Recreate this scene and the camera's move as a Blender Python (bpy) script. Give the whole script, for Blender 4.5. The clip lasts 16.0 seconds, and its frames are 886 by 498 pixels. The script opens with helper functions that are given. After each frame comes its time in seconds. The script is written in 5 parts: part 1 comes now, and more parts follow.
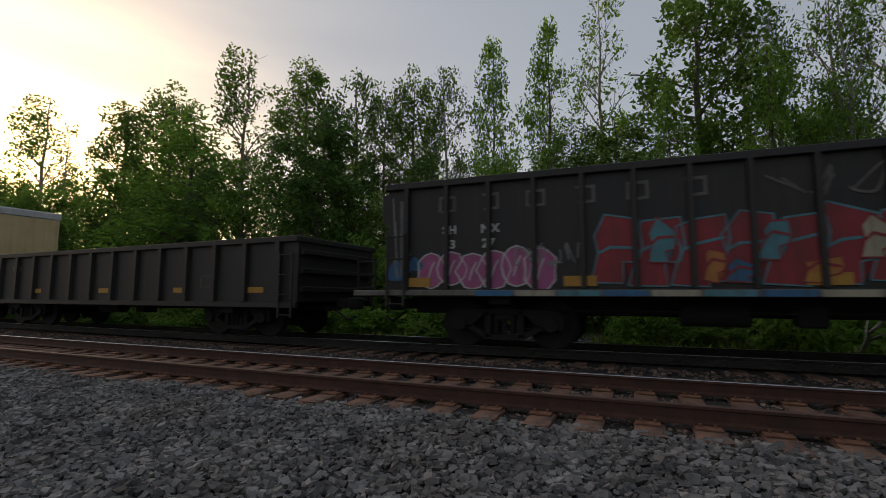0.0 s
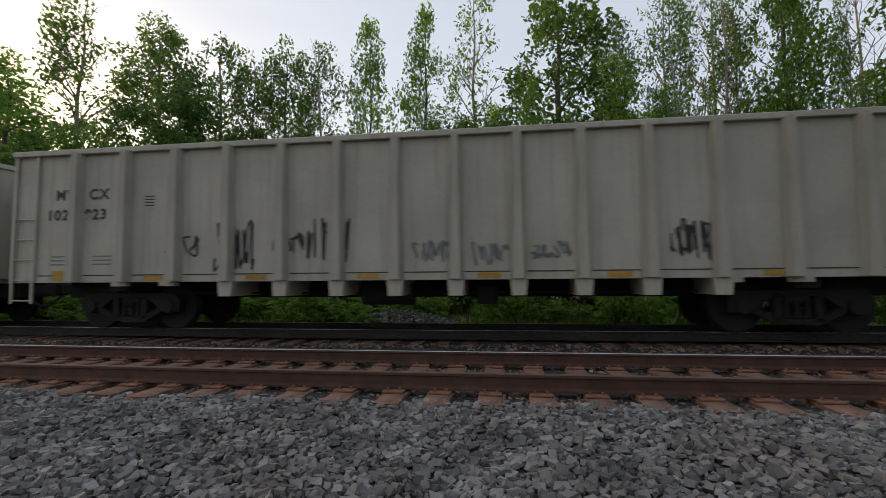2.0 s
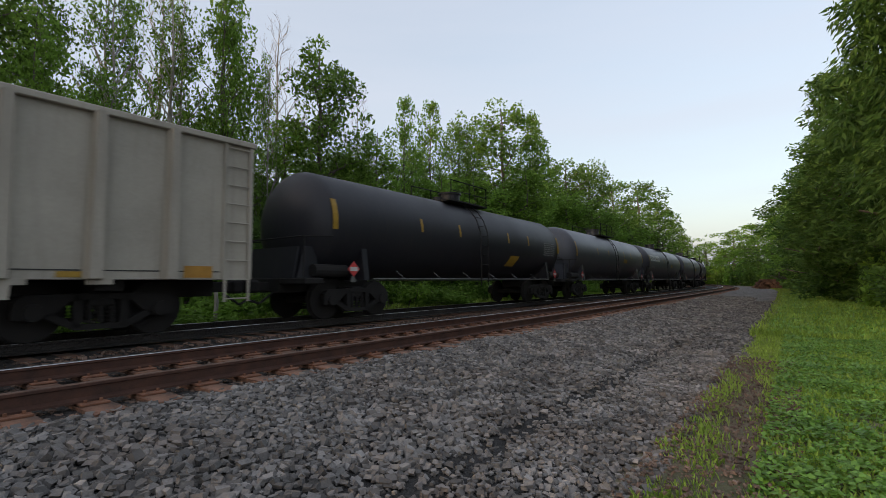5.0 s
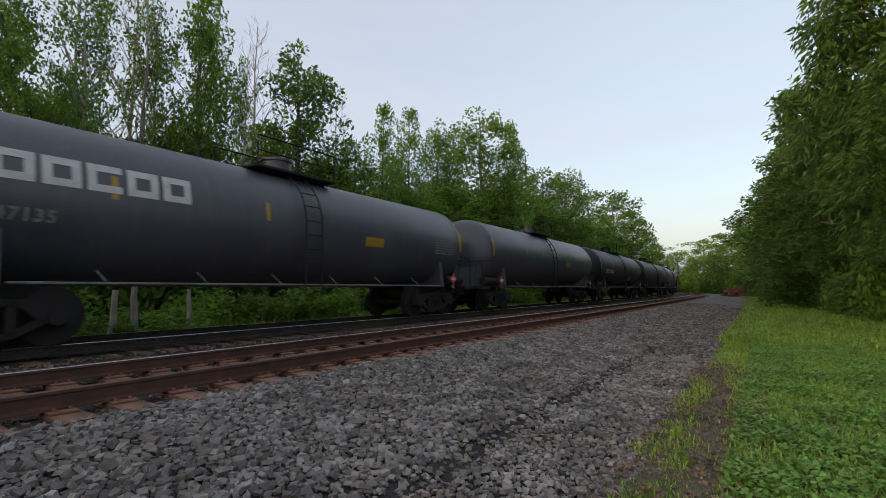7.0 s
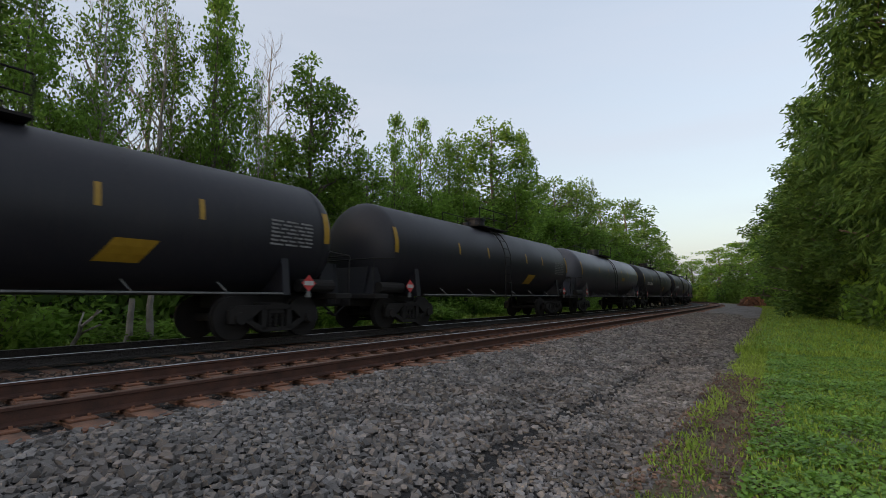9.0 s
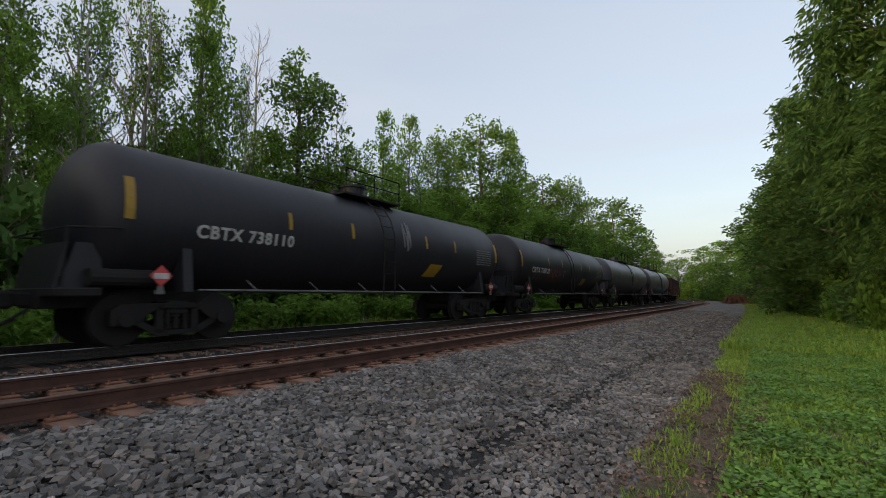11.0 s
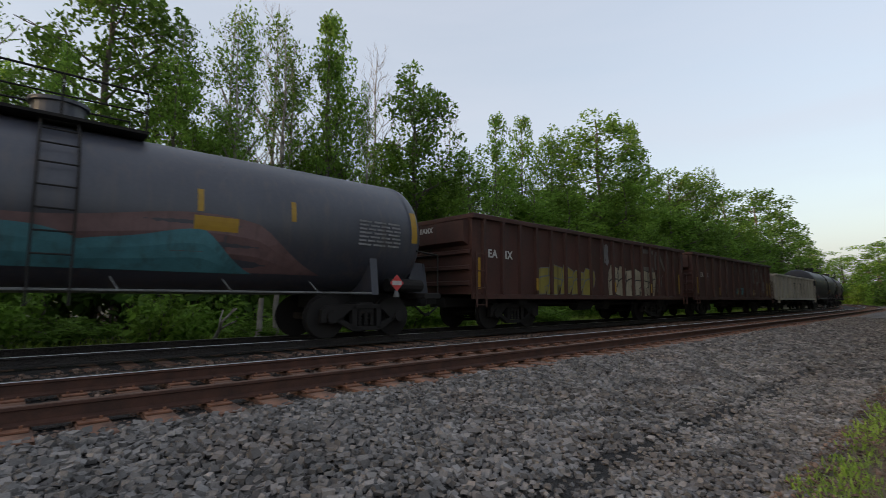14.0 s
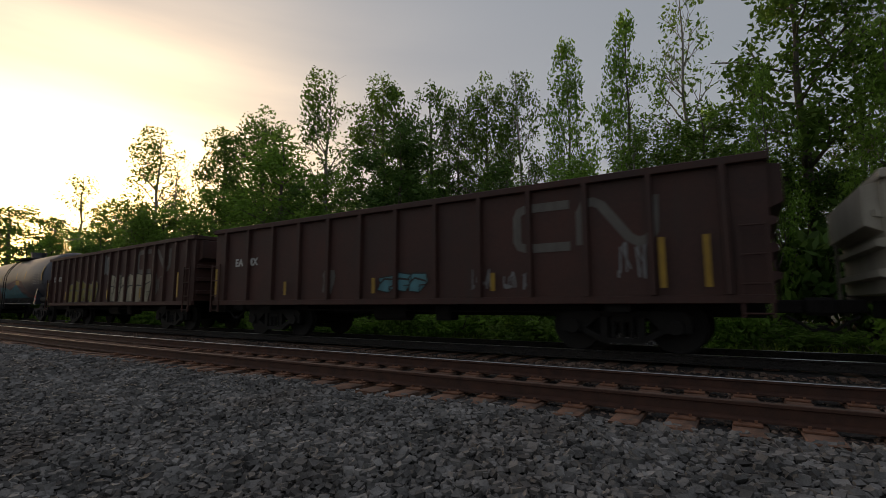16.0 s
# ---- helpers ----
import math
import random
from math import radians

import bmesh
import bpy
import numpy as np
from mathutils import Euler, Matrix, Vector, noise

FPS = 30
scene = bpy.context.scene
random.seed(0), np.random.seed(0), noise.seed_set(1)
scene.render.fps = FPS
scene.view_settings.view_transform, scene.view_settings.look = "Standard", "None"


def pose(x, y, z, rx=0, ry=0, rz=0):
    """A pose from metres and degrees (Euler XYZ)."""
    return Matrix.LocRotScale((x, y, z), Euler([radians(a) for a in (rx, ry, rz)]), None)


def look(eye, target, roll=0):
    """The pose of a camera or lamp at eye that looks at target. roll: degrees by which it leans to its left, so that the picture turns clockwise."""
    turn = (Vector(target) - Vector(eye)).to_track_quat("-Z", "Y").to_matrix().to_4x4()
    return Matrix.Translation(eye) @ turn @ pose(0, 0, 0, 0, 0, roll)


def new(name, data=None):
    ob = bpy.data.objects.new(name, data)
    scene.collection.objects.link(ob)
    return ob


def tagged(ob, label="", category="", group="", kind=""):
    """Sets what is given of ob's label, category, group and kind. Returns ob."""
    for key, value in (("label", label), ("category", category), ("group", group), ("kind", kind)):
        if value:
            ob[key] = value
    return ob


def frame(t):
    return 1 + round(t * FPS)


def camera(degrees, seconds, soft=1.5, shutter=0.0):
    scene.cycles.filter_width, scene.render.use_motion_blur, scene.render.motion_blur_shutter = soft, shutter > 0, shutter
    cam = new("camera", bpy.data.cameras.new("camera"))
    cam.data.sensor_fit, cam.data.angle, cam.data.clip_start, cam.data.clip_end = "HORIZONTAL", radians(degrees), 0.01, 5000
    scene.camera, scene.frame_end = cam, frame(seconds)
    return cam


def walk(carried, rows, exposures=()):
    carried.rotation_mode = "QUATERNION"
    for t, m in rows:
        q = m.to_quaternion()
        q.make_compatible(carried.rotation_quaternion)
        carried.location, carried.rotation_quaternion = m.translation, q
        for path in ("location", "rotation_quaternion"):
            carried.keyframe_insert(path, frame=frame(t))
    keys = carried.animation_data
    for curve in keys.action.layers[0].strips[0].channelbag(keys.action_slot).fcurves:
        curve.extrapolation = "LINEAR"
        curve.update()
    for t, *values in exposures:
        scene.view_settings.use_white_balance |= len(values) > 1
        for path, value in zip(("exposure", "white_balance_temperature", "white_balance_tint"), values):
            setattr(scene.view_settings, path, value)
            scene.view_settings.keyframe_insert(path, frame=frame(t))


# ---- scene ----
# ---------- camera ----------
cam = camera(85.83, 16.0, soft=0.85, shutter=0.1)
PATH = [
    (0, -0.300, 0.100, 1.152, 21.07, 5.78, -0.22),
    (0.5, -0.313, 0.127, 1.149, 23.83, 4.90, -0.03),
    (1, -0.335, 0.108, 1.132, 20.60, 4.34, 0.00),
    (1.5, -0.186, 0.149, 1.131, 13.88, 4.16, 0.31),
    (2, -0.058, 0.191, 1.112, 6.79, 3.94, 0.42),
    (2.5, 0.021, 0.190, 1.088, -2.51, 4.03, 0.28),
    (3, 0.072, 0.173, 1.076, -18.69, 4.00, 0.33),
    (3.5, 0.197, 0.044, 1.069, -37.99, 4.16, 0.16),
    (4, 0.287, -0.080, 1.063, -48.57, 4.30, 0.57),
    (4.5, 0.225, -0.122, 1.063, -52.27, 4.03, 0.54),
    (7, 0.121, -0.134, 1.062, -56.87, 4.81, 0.17),
    (7.5, 0.110, -0.130, 1.061, -56.27, 5.27, 0.09),
    (8, 0.103, -0.132, 1.064, -55.78, 5.68, 0.09),
    (8.5, 0.092, -0.143, 1.069, -55.48, 5.89, 0.07),
    (11, 0.113, -0.143, 1.062, -56.88, 5.60, 0.02),
    (11.5, 0.102, -0.154, 1.068, -57.60, 5.57, -0.03),
    (12, 0.099, -0.154, 1.065, -58.05, 5.70, -0.10),
    (12.5, 0.099, -0.153, 1.069, -58.27, 5.74, -0.12),
    (13, 0.082, -0.157, 1.074, -58.30, 5.76, -0.14),
    (13.5, 0.105, -0.153, 1.070, -55.44, 5.67, -0.14),
    (14, 0.157, -0.119, 1.051, -43.14, 5.98, -0.16),
    (14.5, 0.039, 0.069, 1.047, -19.85, 5.58, -0.46),
    (15, -0.220, 0.043, 1.040, 7.48, 5.88, -0.58),
    (15.5, -0.304, 0.022, 1.029, 29.16, 6.01, -0.14),
    (16, -0.292, -0.003, 1.035, 30.22, 6.72, 0.12),
]
EXPOSURES = [(t, e + (0.04 if 6 < t < 14.2 or t < 1.9 else 0.1), k + 650, 14) for t, e, k in (
    (0, 0.1, 7200), (0.5, 0.0, 7200), (1.0, -0.2, 7200), (1.5, -0.4, 7300), (2.0, 0.85, 7100), (2.5, 1.25, 7100), (3.0, 1.4, 7000), (3.5, 1.25, 6900), (4.0, 1.0, 6900), (4.5, 0.9, 6900), (7.0, 0.9, 6900),
    (8.5, 0.85, 6900), (11.0, 0.85, 6900), (13.0, 0.85, 6900), (13.5, 0.85, 6900), (14.0, 0.85, 6900), (14.5, 0.7, 7000), (15.0, 0.7, 7200), (15.5, 0.35, 7300), (16.0, -0.25, 7400))]
walk(cam, [(t, pose(x, y, z, 90 + pitch, roll, yaw)) for t, x, y, z, yaw, pitch, roll in PATH], EXPOSURES)

# ---------- sky and sun: low evening sun behind thin cloud ----------
SUN_EL, SUN_AZ = 7.2, 67.0          # degrees; azimuth left of straight ahead
world = bpy.data.worlds.new("evening_sky")
scene.world = world
world.use_nodes = True
wt = world.node_tree
wt.nodes.clear()
w_out = wt.nodes.new("ShaderNodeOutputWorld")
w_bg = wt.nodes.new("ShaderNodeBackground")
w_sky = wt.nodes.new("ShaderNodeTexSky")
w_sky.sky_type = "NISHITA"
w_sky.sun_disc = False
w_sky.sun_elevation = radians(SUN_EL)
w_sky.sun_rotation = radians(-SUN_AZ)
w_sky.altitude = 50
w_sky.air_density, w_sky.dust_density, w_sky.ozone_density = 1.0, 4.0, 1.5
w_co = wt.nodes.new("ShaderNodeTexCoord")
w_map = wt.nodes.new("ShaderNodeMapping")
w_map.inputs["Scale"].default_value = (0.8, 0.8, 5.5)
w_noise = wt.nodes.new("ShaderNodeTexNoise")
w_noise.inputs["Scale"].default_value = 1.6
w_noise.inputs["Detail"].default_value = 5
w_ramp = wt.nodes.new("ShaderNodeValToRGB")
w_ramp.color_ramp.elements[0].position, w_ramp.color_ramp.elements[1].position = 0.36, 0.72
w_ramp.color_ramp.elements[0].color = (0.55, 0.55, 0.55, 1)
w_ramp.color_ramp.elements[1].color = (0.78, 0.78, 0.78, 1)
w_veil = wt.nodes.new("ShaderNodeRGB")          # thin high cloud
w_veil.outputs[0].default_value = (2.25, 2.66, 3.4, 1)
w_mix = wt.nodes.new("ShaderNodeMix")
w_mix.data_type = "RGBA"
wt.links.new(w_co.outputs["Generated"], w_map.inputs["Vector"])
wt.links.new(w_map.outputs["Vector"], w_noise.inputs["Vector"])
wt.links.new(w_noise.outputs["Fac"], w_ramp.inputs["Fac"])
wt.links.new(w_ramp.outputs["Color"], w_mix.inputs["Factor"])
w_gain = wt.nodes.new("ShaderNodeHueSaturation")
w_gain.inputs["Value"].default_value = 1.8
wt.links.new(w_sky.outputs["Color"], w_gain.inputs["Color"])
wt.links.new(w_gain.outputs["Color"], w_mix.inputs["A"])
wt.links.new(w_veil.outputs[0], w_mix.inputs["B"])
wt.links.new(w_mix.outputs["Result"], w_bg.inputs["Color"])
w_bg.inputs["Strength"].default_value = 0.15
wt.links.new(w_bg.outputs["Background"], w_out.inputs["Surface"])

sun = new("sun", bpy.data.lights.new("sun", "SUN"))
sun.data.energy, sun.data.angle, sun.data.color = 1.0, radians(10), (1.0, 0.78, 0.55)
sa, se = radians(SUN_AZ), radians(SUN_EL)
sun.matrix_world = look((-60 * math.sin(sa), 60 * math.cos(sa), 60 * math.tan(se) + 5), (0, 0, 5))


# ---------- materials ----------
def mat(name, c1, c2, rough=0.7, metal=0.0, scale=3.0, fine=40.0, bump=0.2, dist=0.01, streak=0.0, c3=None, island=0.0, spec=0.5, trans=0.0):
    """A surface of two colours mixed by coarse and fine noise, with fine relief; streak: rain streaks downwards."""
    m = bpy.data.materials.new(name)
    m.use_nodes = True
    nt = m.node_tree
    b = nt.nodes["Principled BSDF"]
    tc = nt.nodes.new("ShaderNodeTexCoord")
    n1 = nt.nodes.new("ShaderNodeTexNoise")
    n1.inputs["Scale"].default_value, n1.inputs["Detail"].default_value = scale, 6
    n2 = nt.nodes.new("ShaderNodeTexNoise")
    n2.inputs["Scale"].default_value, n2.inputs["Detail"].default_value = fine, 4
    nt.links.new(tc.outputs["Object"], n1.inputs["Vector"])
    nt.links.new(tc.outputs["Object"], n2.inputs["Vector"])
    add = nt.nodes.new("ShaderNodeMath")
    add.operation = "MULTIPLY_ADD"
    add.inputs[1].default_value = 0.35
    nt.links.new(n2.outputs["Fac"], add.inputs[0])
    nt.links.new(n1.outputs["Fac"], add.inputs[2])
    ramp = nt.nodes.new("ShaderNodeValToRGB")
    ramp.color_ramp.elements[0].position, ramp.color_ramp.elements[1].position = 0.45, 0.9
    ramp.color_ramp.elements[0].color, ramp.color_ramp.elements[1].color = (*c1, 1), (*c2, 1)
    nt.links.new(add.outputs[0], ramp.inputs["Fac"])
    col = ramp.outputs["Color"]
    if c3:
        mp = nt.nodes.new("ShaderNodeMapping")
        mp.inputs["Scale"].default_value = (5.0, 5.0, 0.25) if streak else (1, 1, 1)
        nt.links.new(tc.outputs["Object"], mp.inputs["Vector"])
        n3 = nt.nodes.new("ShaderNodeTexNoise")
        n3.inputs["Scale"].default_value, n3.inputs["Detail"].default_value = (1.3 if streak else scale * 0.4), 5
        nt.links.new(mp.outputs["Vector"], n3.inputs["Vector"])
        r3 = nt.nodes.new("ShaderNodeValToRGB")
        r3.color_ramp.elements[0].position, r3.color_ramp.elements[1].position = 0.5, 0.78
        r3.color_ramp.elements[1].color = (streak or 1.0, streak or 1.0, streak or 1.0, 1)
        nt.links.new(n3.outputs["Fac"], r3.inputs["Fac"])
        mx = nt.nodes.new("ShaderNodeMix")
        mx.data_type = "RGBA"
        mx.inputs["B"].default_value = (*c3, 1)
        nt.links.new(r3.outputs["Color"], mx.inputs["Factor"])
        nt.links.new(col, mx.inputs["A"])
        col = mx.outputs["Result"]
    if island:
        ge = nt.nodes.new("ShaderNodeNewGeometry")
        oi = nt.nodes.new("ShaderNodeObjectInfo")
        sm = nt.nodes.new("ShaderNodeMath")
        sm.operation = "MULTIPLY_ADD"
        sm.inputs[1].default_value = 0.45
        nt.links.new(oi.outputs["Random"], sm.inputs[0])
        nt.links.new(ge.outputs["Random Per Island"], sm.inputs[2])
        mr = nt.nodes.new("ShaderNodeMapRange")
        mr.inputs["From Max"].default_value = 1.45
        mr.inputs["To Min"].default_value, mr.inputs["To Max"].default_value = 1 - island, 1 + island
        nt.links.new(sm.outputs[0], mr.inputs["Value"])
        hs = nt.nodes.new("ShaderNodeHueSaturation")
        nt.links.new(mr.outputs["Result"], hs.inputs["Value"])
        nt.links.new(col, hs.inputs["Color"])
        col = hs.outputs["Color"]
    nt.links.new(col, b.inputs["Base Color"])
    rr = nt.nodes.new("ShaderNodeMapRange")
    rr.inputs["To Min"].default_value, rr.inputs["To Max"].default_value = max(0.05, rough - 0.12), min(1, rough + 0.12)
    nt.links.new(n1.outputs["Fac"], rr.inputs["Value"])
    nt.links.new(rr.outputs["Result"], b.inputs["Roughness"])
    b.inputs["Metallic"].default_value = metal
    b.inputs["Specular IOR Level"].default_value = spec
    if bump:
        bp = nt.nodes.new("ShaderNodeBump")
        bp.inputs["Strength"].default_value, bp.inputs["Distance"].default_value = bump, dist
        nt.links.new(n2.outputs["Fac"], bp.inputs["Height"])
        nt.links.new(bp.outputs["Normal"], b.inputs["Normal"])
    if trans:
        tr = nt.nodes.new("ShaderNodeBsdfTranslucent")
        nt.links.new(col, tr.inputs["Color"])
        ms = nt.nodes.new("ShaderNodeMixShader")
        ms.inputs[0].default_value = trans
        out = nt.nodes["Material Output"]
        nt.links.new(b.outputs[0], ms.inputs[1])
        nt.links.new(tr.outputs[0], ms.inputs[2])
        nt.links.new(ms.outputs[0], out.inputs["Surface"])
    return m


M_STONE = mat("ballast_stone", (0.052, 0.049, 0.047), (0.215, 0.203, 0.194), 0.85, scale=2.2, fine=90, bump=0.25, island=0.75, c3=(0.13, 0.108, 0.095))
# Near-black colour stands for the shade in the gaps between loose stones.
M_GAP_BED = mat("gap_shade_bed", (0.008, 0.0078, 0.0078), (0.04, 0.038, 0.037), 0.95, scale=3.0, fine=60, bump=1.0, dist=0.04)
M_GRAVEL = mat("distant_gravel", (0.05, 0.046, 0.044), (0.19, 0.175, 0.165), 0.95, scale=1.5, fine=22, bump=1.0, dist=0.04)
M_GROUND = mat("forest_floor", (0.025, 0.03, 0.012), (0.10, 0.085, 0.05), 0.95, scale=0.7, fine=9, bump=0.6, dist=0.05)
M_RAIL = mat("rusty_rail", (0.038, 0.017, 0.012), (0.095, 0.04, 0.026), 0.75, 0.2, scale=6, fine=80, bump=0.3, dist=0.003)
M_HEAD = mat("polished_railhead", (0.35, 0.34, 0.34), (0.6, 0.6, 0.6), 0.32, 1.0, scale=4, fine=60, bump=0.03)
M_HEAD_RUST = mat("dull_railhead", (0.09, 0.055, 0.042), (0.2, 0.12, 0.09), 0.55, 0.6, scale=5, fine=60, bump=0.1)
M_TIE = mat("rust_stained_tie", (0.06, 0.032, 0.022), (0.25, 0.125, 0.08), 0.9, scale=5, fine=50, bump=0.5, island=0.4, c3=(0.05, 0.04, 0.035))
M_DUST = mat("brown_dusted_stone", (0.06, 0.042, 0.034), (0.22, 0.145, 0.11), 0.9, scale=2.2, fine=50, bump=0.4, island=0.5)
# Dark stone; the shade under the train is put into this colour too.
M_DARK_SHADED = mat("dark_bed_with_shade", (0.008, 0.007, 0.007), (0.032, 0.027, 0.024), 0.9, scale=1.2, fine=24, bump=1.0, dist=0.05)
M_PLATE = mat("rusty_plate", (0.12, 0.05, 0.03), (0.26, 0.12, 0.07), 0.85, 0.2, scale=8, fine=90, bump=0.3)
M_GREY = mat("weathered_grey_paint", (0.275, 0.253, 0.212), (0.385, 0.357, 0.302), 0.62, scale=0.8, fine=25, bump=0.08, c3=(0.15, 0.125, 0.10), streak=0.5)
M_BROWN = mat("brown_gondola_paint", (0.034, 0.0125, 0.0095), (0.074, 0.026, 0.019), 0.7, scale=0.9, fine=22, bump=0.12, c3=(0.035, 0.022, 0.018), streak=0.6)
M_BLACK = mat("grimy_black_paint", (0.008, 0.007, 0.007), (0.022, 0.019, 0.018), 0.6, scale=1.0, fine=22, bump=0.12, c3=(0.045, 0.03, 0.025), streak=0.5)
# Grime colour, made darker still to hold the shade beneath the cars.
M_UNDER = mat("grimy_shaded_underframe", (0.004, 0.0037, 0.0036), (0.012, 0.010, 0.009), 0.9, scale=4, fine=40, bump=0.3)
M_TANK = mat("black_tank_paint", (0.013, 0.014, 0.019), (0.022, 0.022, 0.026), 0.5, scale=0.7, fine=18, bump=0.04, c3=(0.035, 0.03, 0.03), streak=0.4, spec=0.32)
M_TANKGREY = mat("dusty_tank_paint", (0.036, 0.039, 0.052), (0.06, 0.064, 0.08), 0.42, scale=0.7, fine=18, bump=0.04, c3=(0.11, 0.085, 0.07), streak=0.45, spec=0.55)
M_CREAM = mat("cream_panel_paint", (0.45, 0.33, 0.16), (0.58, 0.44, 0.24), 0.6, scale=1.0, fine=20, bump=0.08, c3=(0.3, 0.2, 0.1), streak=0.4)
M_WHITE = mat("white_lettering", (0.36, 0.36, 0.35), (0.5, 0.5, 0.48), 0.6, scale=6, fine=40, bump=0.0)
M_INK = mat("black_lettering", (0.01, 0.01, 0.01), (0.018, 0.018, 0.018), 0.6, scale=6, fine=40, bump=0.0)
M_YELLOW = mat("yellow_reflector", (0.25, 0.135, 0.008), (0.34, 0.2, 0.015), 0.5, scale=6, fine=40, bump=0.0)
M_ORANGE = mat("orange_reflector", (0.32, 0.15, 0.015), (0.42, 0.21, 0.03), 0.55, scale=6, fine=40, bump=0.0)
M_RED = mat("red_paint", (0.42, 0.03, 0.03), (0.55, 0.06, 0.06), 0.5, scale=6, fine=40, bump=0.0)
M_BARK = mat("grey_bark", (0.05, 0.042, 0.034), (0.16, 0.14, 0.12), 0.9, scale=3, fine=30, bump=0.6)
M_PALE = mat("pale_bark", (0.16, 0.145, 0.125), (0.32, 0.30, 0.27), 0.9, scale=3, fine=30, bump=0.4)
M_LEAF = mat("mid_green_leaves", (0.085, 0.168, 0.03), (0.168, 0.285, 0.057), 0.6, scale=0.35, fine=4, bump=0.0, island=0.5, trans=0.58, spec=0.2)
M_LEAFB = mat("bright_green_leaves", (0.115, 0.235, 0.036), (0.21, 0.36, 0.066), 0.6, scale=0.35, fine=4, bump=0.0, island=0.45, trans=0.58, spec=0.2)
M_LEAFD = mat("dark_green_leaves", (0.055, 0.125, 0.028), (0.11, 0.20, 0.046), 0.6, scale=0.35, fine=4, bump=0.0, island=0.5, trans=0.45, spec=0.2)
M_GRASS = mat("grass_blades", (0.17, 0.28, 0.035), (0.32, 0.45, 0.08), 0.55, scale=0.8, fine=8, bump=0.0, island=0.5, trans=0.4)
M_CLOVER = mat("clover_leaves", (0.105, 0.25, 0.03), (0.21, 0.41, 0.065), 0.5, scale=0.9, fine=8, bump=0.0, island=0.45, trans=0.35)
M_TURF = mat("turf_soil", (0.085, 0.075, 0.04), (0.17, 0.135, 0.09), 0.95, scale=1.2, fine=30, bump=0.8, dist=0.03, c3=(0.07, 0.10, 0.03))


# ---------- mesh helpers ----------
def part(name, bm, material, parent=None, label=""):
    me = bpy.data.meshes.new(name)
    bm.to_mesh(me)
    bm.free()
    me.materials.append(material)
    ob = new(name, me)
    if parent:
        ob.parent = parent
    if label:
        tagged(ob, label)
    return ob


def share(name, me, parent, m=None, label=""):
    ob = new(name, me)
    ob.parent = parent
    if m is not None:
        ob.matrix_basis = m
    if label:
        tagged(ob, label)
    return ob


def thing(name, label, category, group="", kind="", m=None):
    ob = tagged(new(name), label, category, group, kind)
    ob.empty_display_size = 0.3
    if m is not None:
        ob.matrix_basis = m
    return ob


def box(bm, x0, x1, y0, y1, z0, z1, bev=0.0):
    r = bmesh.ops.create_cube(bm, size=1.0)
    bmesh.ops.scale(bm, vec=(x1 - x0, y1 - y0, z1 - z0), verts=r["verts"])
    bmesh.ops.translate(bm, vec=((x0 + x1) / 2, (y0 + y1) / 2, (z0 + z1) / 2), verts=r["verts"])
    if bev:
        es = list({e for v in r["verts"] for e in v.link_edges})
        bmesh.ops.bevel(bm, geom=es, offset=bev, segments=1, affect="EDGES")
    return bm


def cyl(bm, p, q, r0, r1=None, seg=10, caps=True):
    p, q = Vector(p), Vector(q)
    d = q - p
    m = Matrix.Translation((p + q) / 2) @ d.to_track_quat("Z", "Y").to_matrix().to_4x4()
    bmesh.ops.create_cone(bm, cap_ends=caps, segments=seg, radius1=r0, radius2=r0 if r1 is None else r1, depth=d.length, matrix=m)
    return bm


def prism(bm, outline, axis, a, b):
    """Extrudes a closed outline of (u, v) between a and b along axis 'x' or 'y' (u, v: the other two, in order)."""
    def put(u, v, w):
        return (w, u, v) if axis == "x" else (u, w, v) if axis == "y" else (u, v, w)
    A = [bm.verts.new(put(u, v, a)) for u, v in outline]
    B = [bm.verts.new(put(u, v, b)) for u, v in outline]
    n = len(outline)
    fs = [bm.faces.new(A), bm.faces.new(B[::-1])]
    fs += [bm.faces.new((A[i], B[i], B[(i + 1) % n], A[(i + 1) % n])) for i in range(n)]
    bmesh.ops.recalc_face_normals(bm, faces=fs)
    return bm


def smooth(ob):
    for p in ob.data.polygons:
        p.use_smooth = True
    return ob


def lettering(parent, text, size, x, y, z, material, facing=1, spread=1.0, label=""):
    """Flat raised lettering on a car side; it faces -y."""
    cu = bpy.data.curves.new("lettering", "FONT")
    cu.body, cu.size, cu.extrude, cu.offset, cu.space_character = text, size, 0.003, 0.03 * size, spread * 1.05
    tmp = new("lettering_source", cu)
    dg = bpy.context.evaluated_depsgraph_get()
    me = bpy.data.meshes.new_from_object(tmp.evaluated_get(dg))
    bpy.data.objects.remove(tmp)
    me.materials.clear()
    me.materials.append(material)
    return share("lettering", me, parent, Matrix.Translation((x, y, z)) @ pose(0, 0, 0, 90, 0, 0), label)


# ---------- the line of the tracks ----------
S0, S1, DS = -260.0, 420.0, 1.0


def bend(s):
    """Heading of the line: a gentle left-hand curve, tighter again in the distance."""
    if s < 0:
        return -0.0157 + 0.0036 * max(s, -25)
    if s < 60:
        return -0.0157 + 0.0005 * s
    return min(0.0143 + (s - 60) / 260, 0.75)


LINE = []
px, py = 0.0, 0.0
for k in range(int(S1 / DS) + 1):
    LINE.append((px, py, bend(k * DS)))
    px, py = px + DS * math.cos(bend(k * DS)), py + DS * math.sin(bend(k * DS))
px, py = 0.0, 0.0
for k in range(-1, int(S0 / DS) - 1, -1):
    px, py = px - DS * math.cos(bend(k * DS)), py - DS * math.sin(bend(k * DS))
    LINE.insert(0, (px, py, bend(k * DS)))


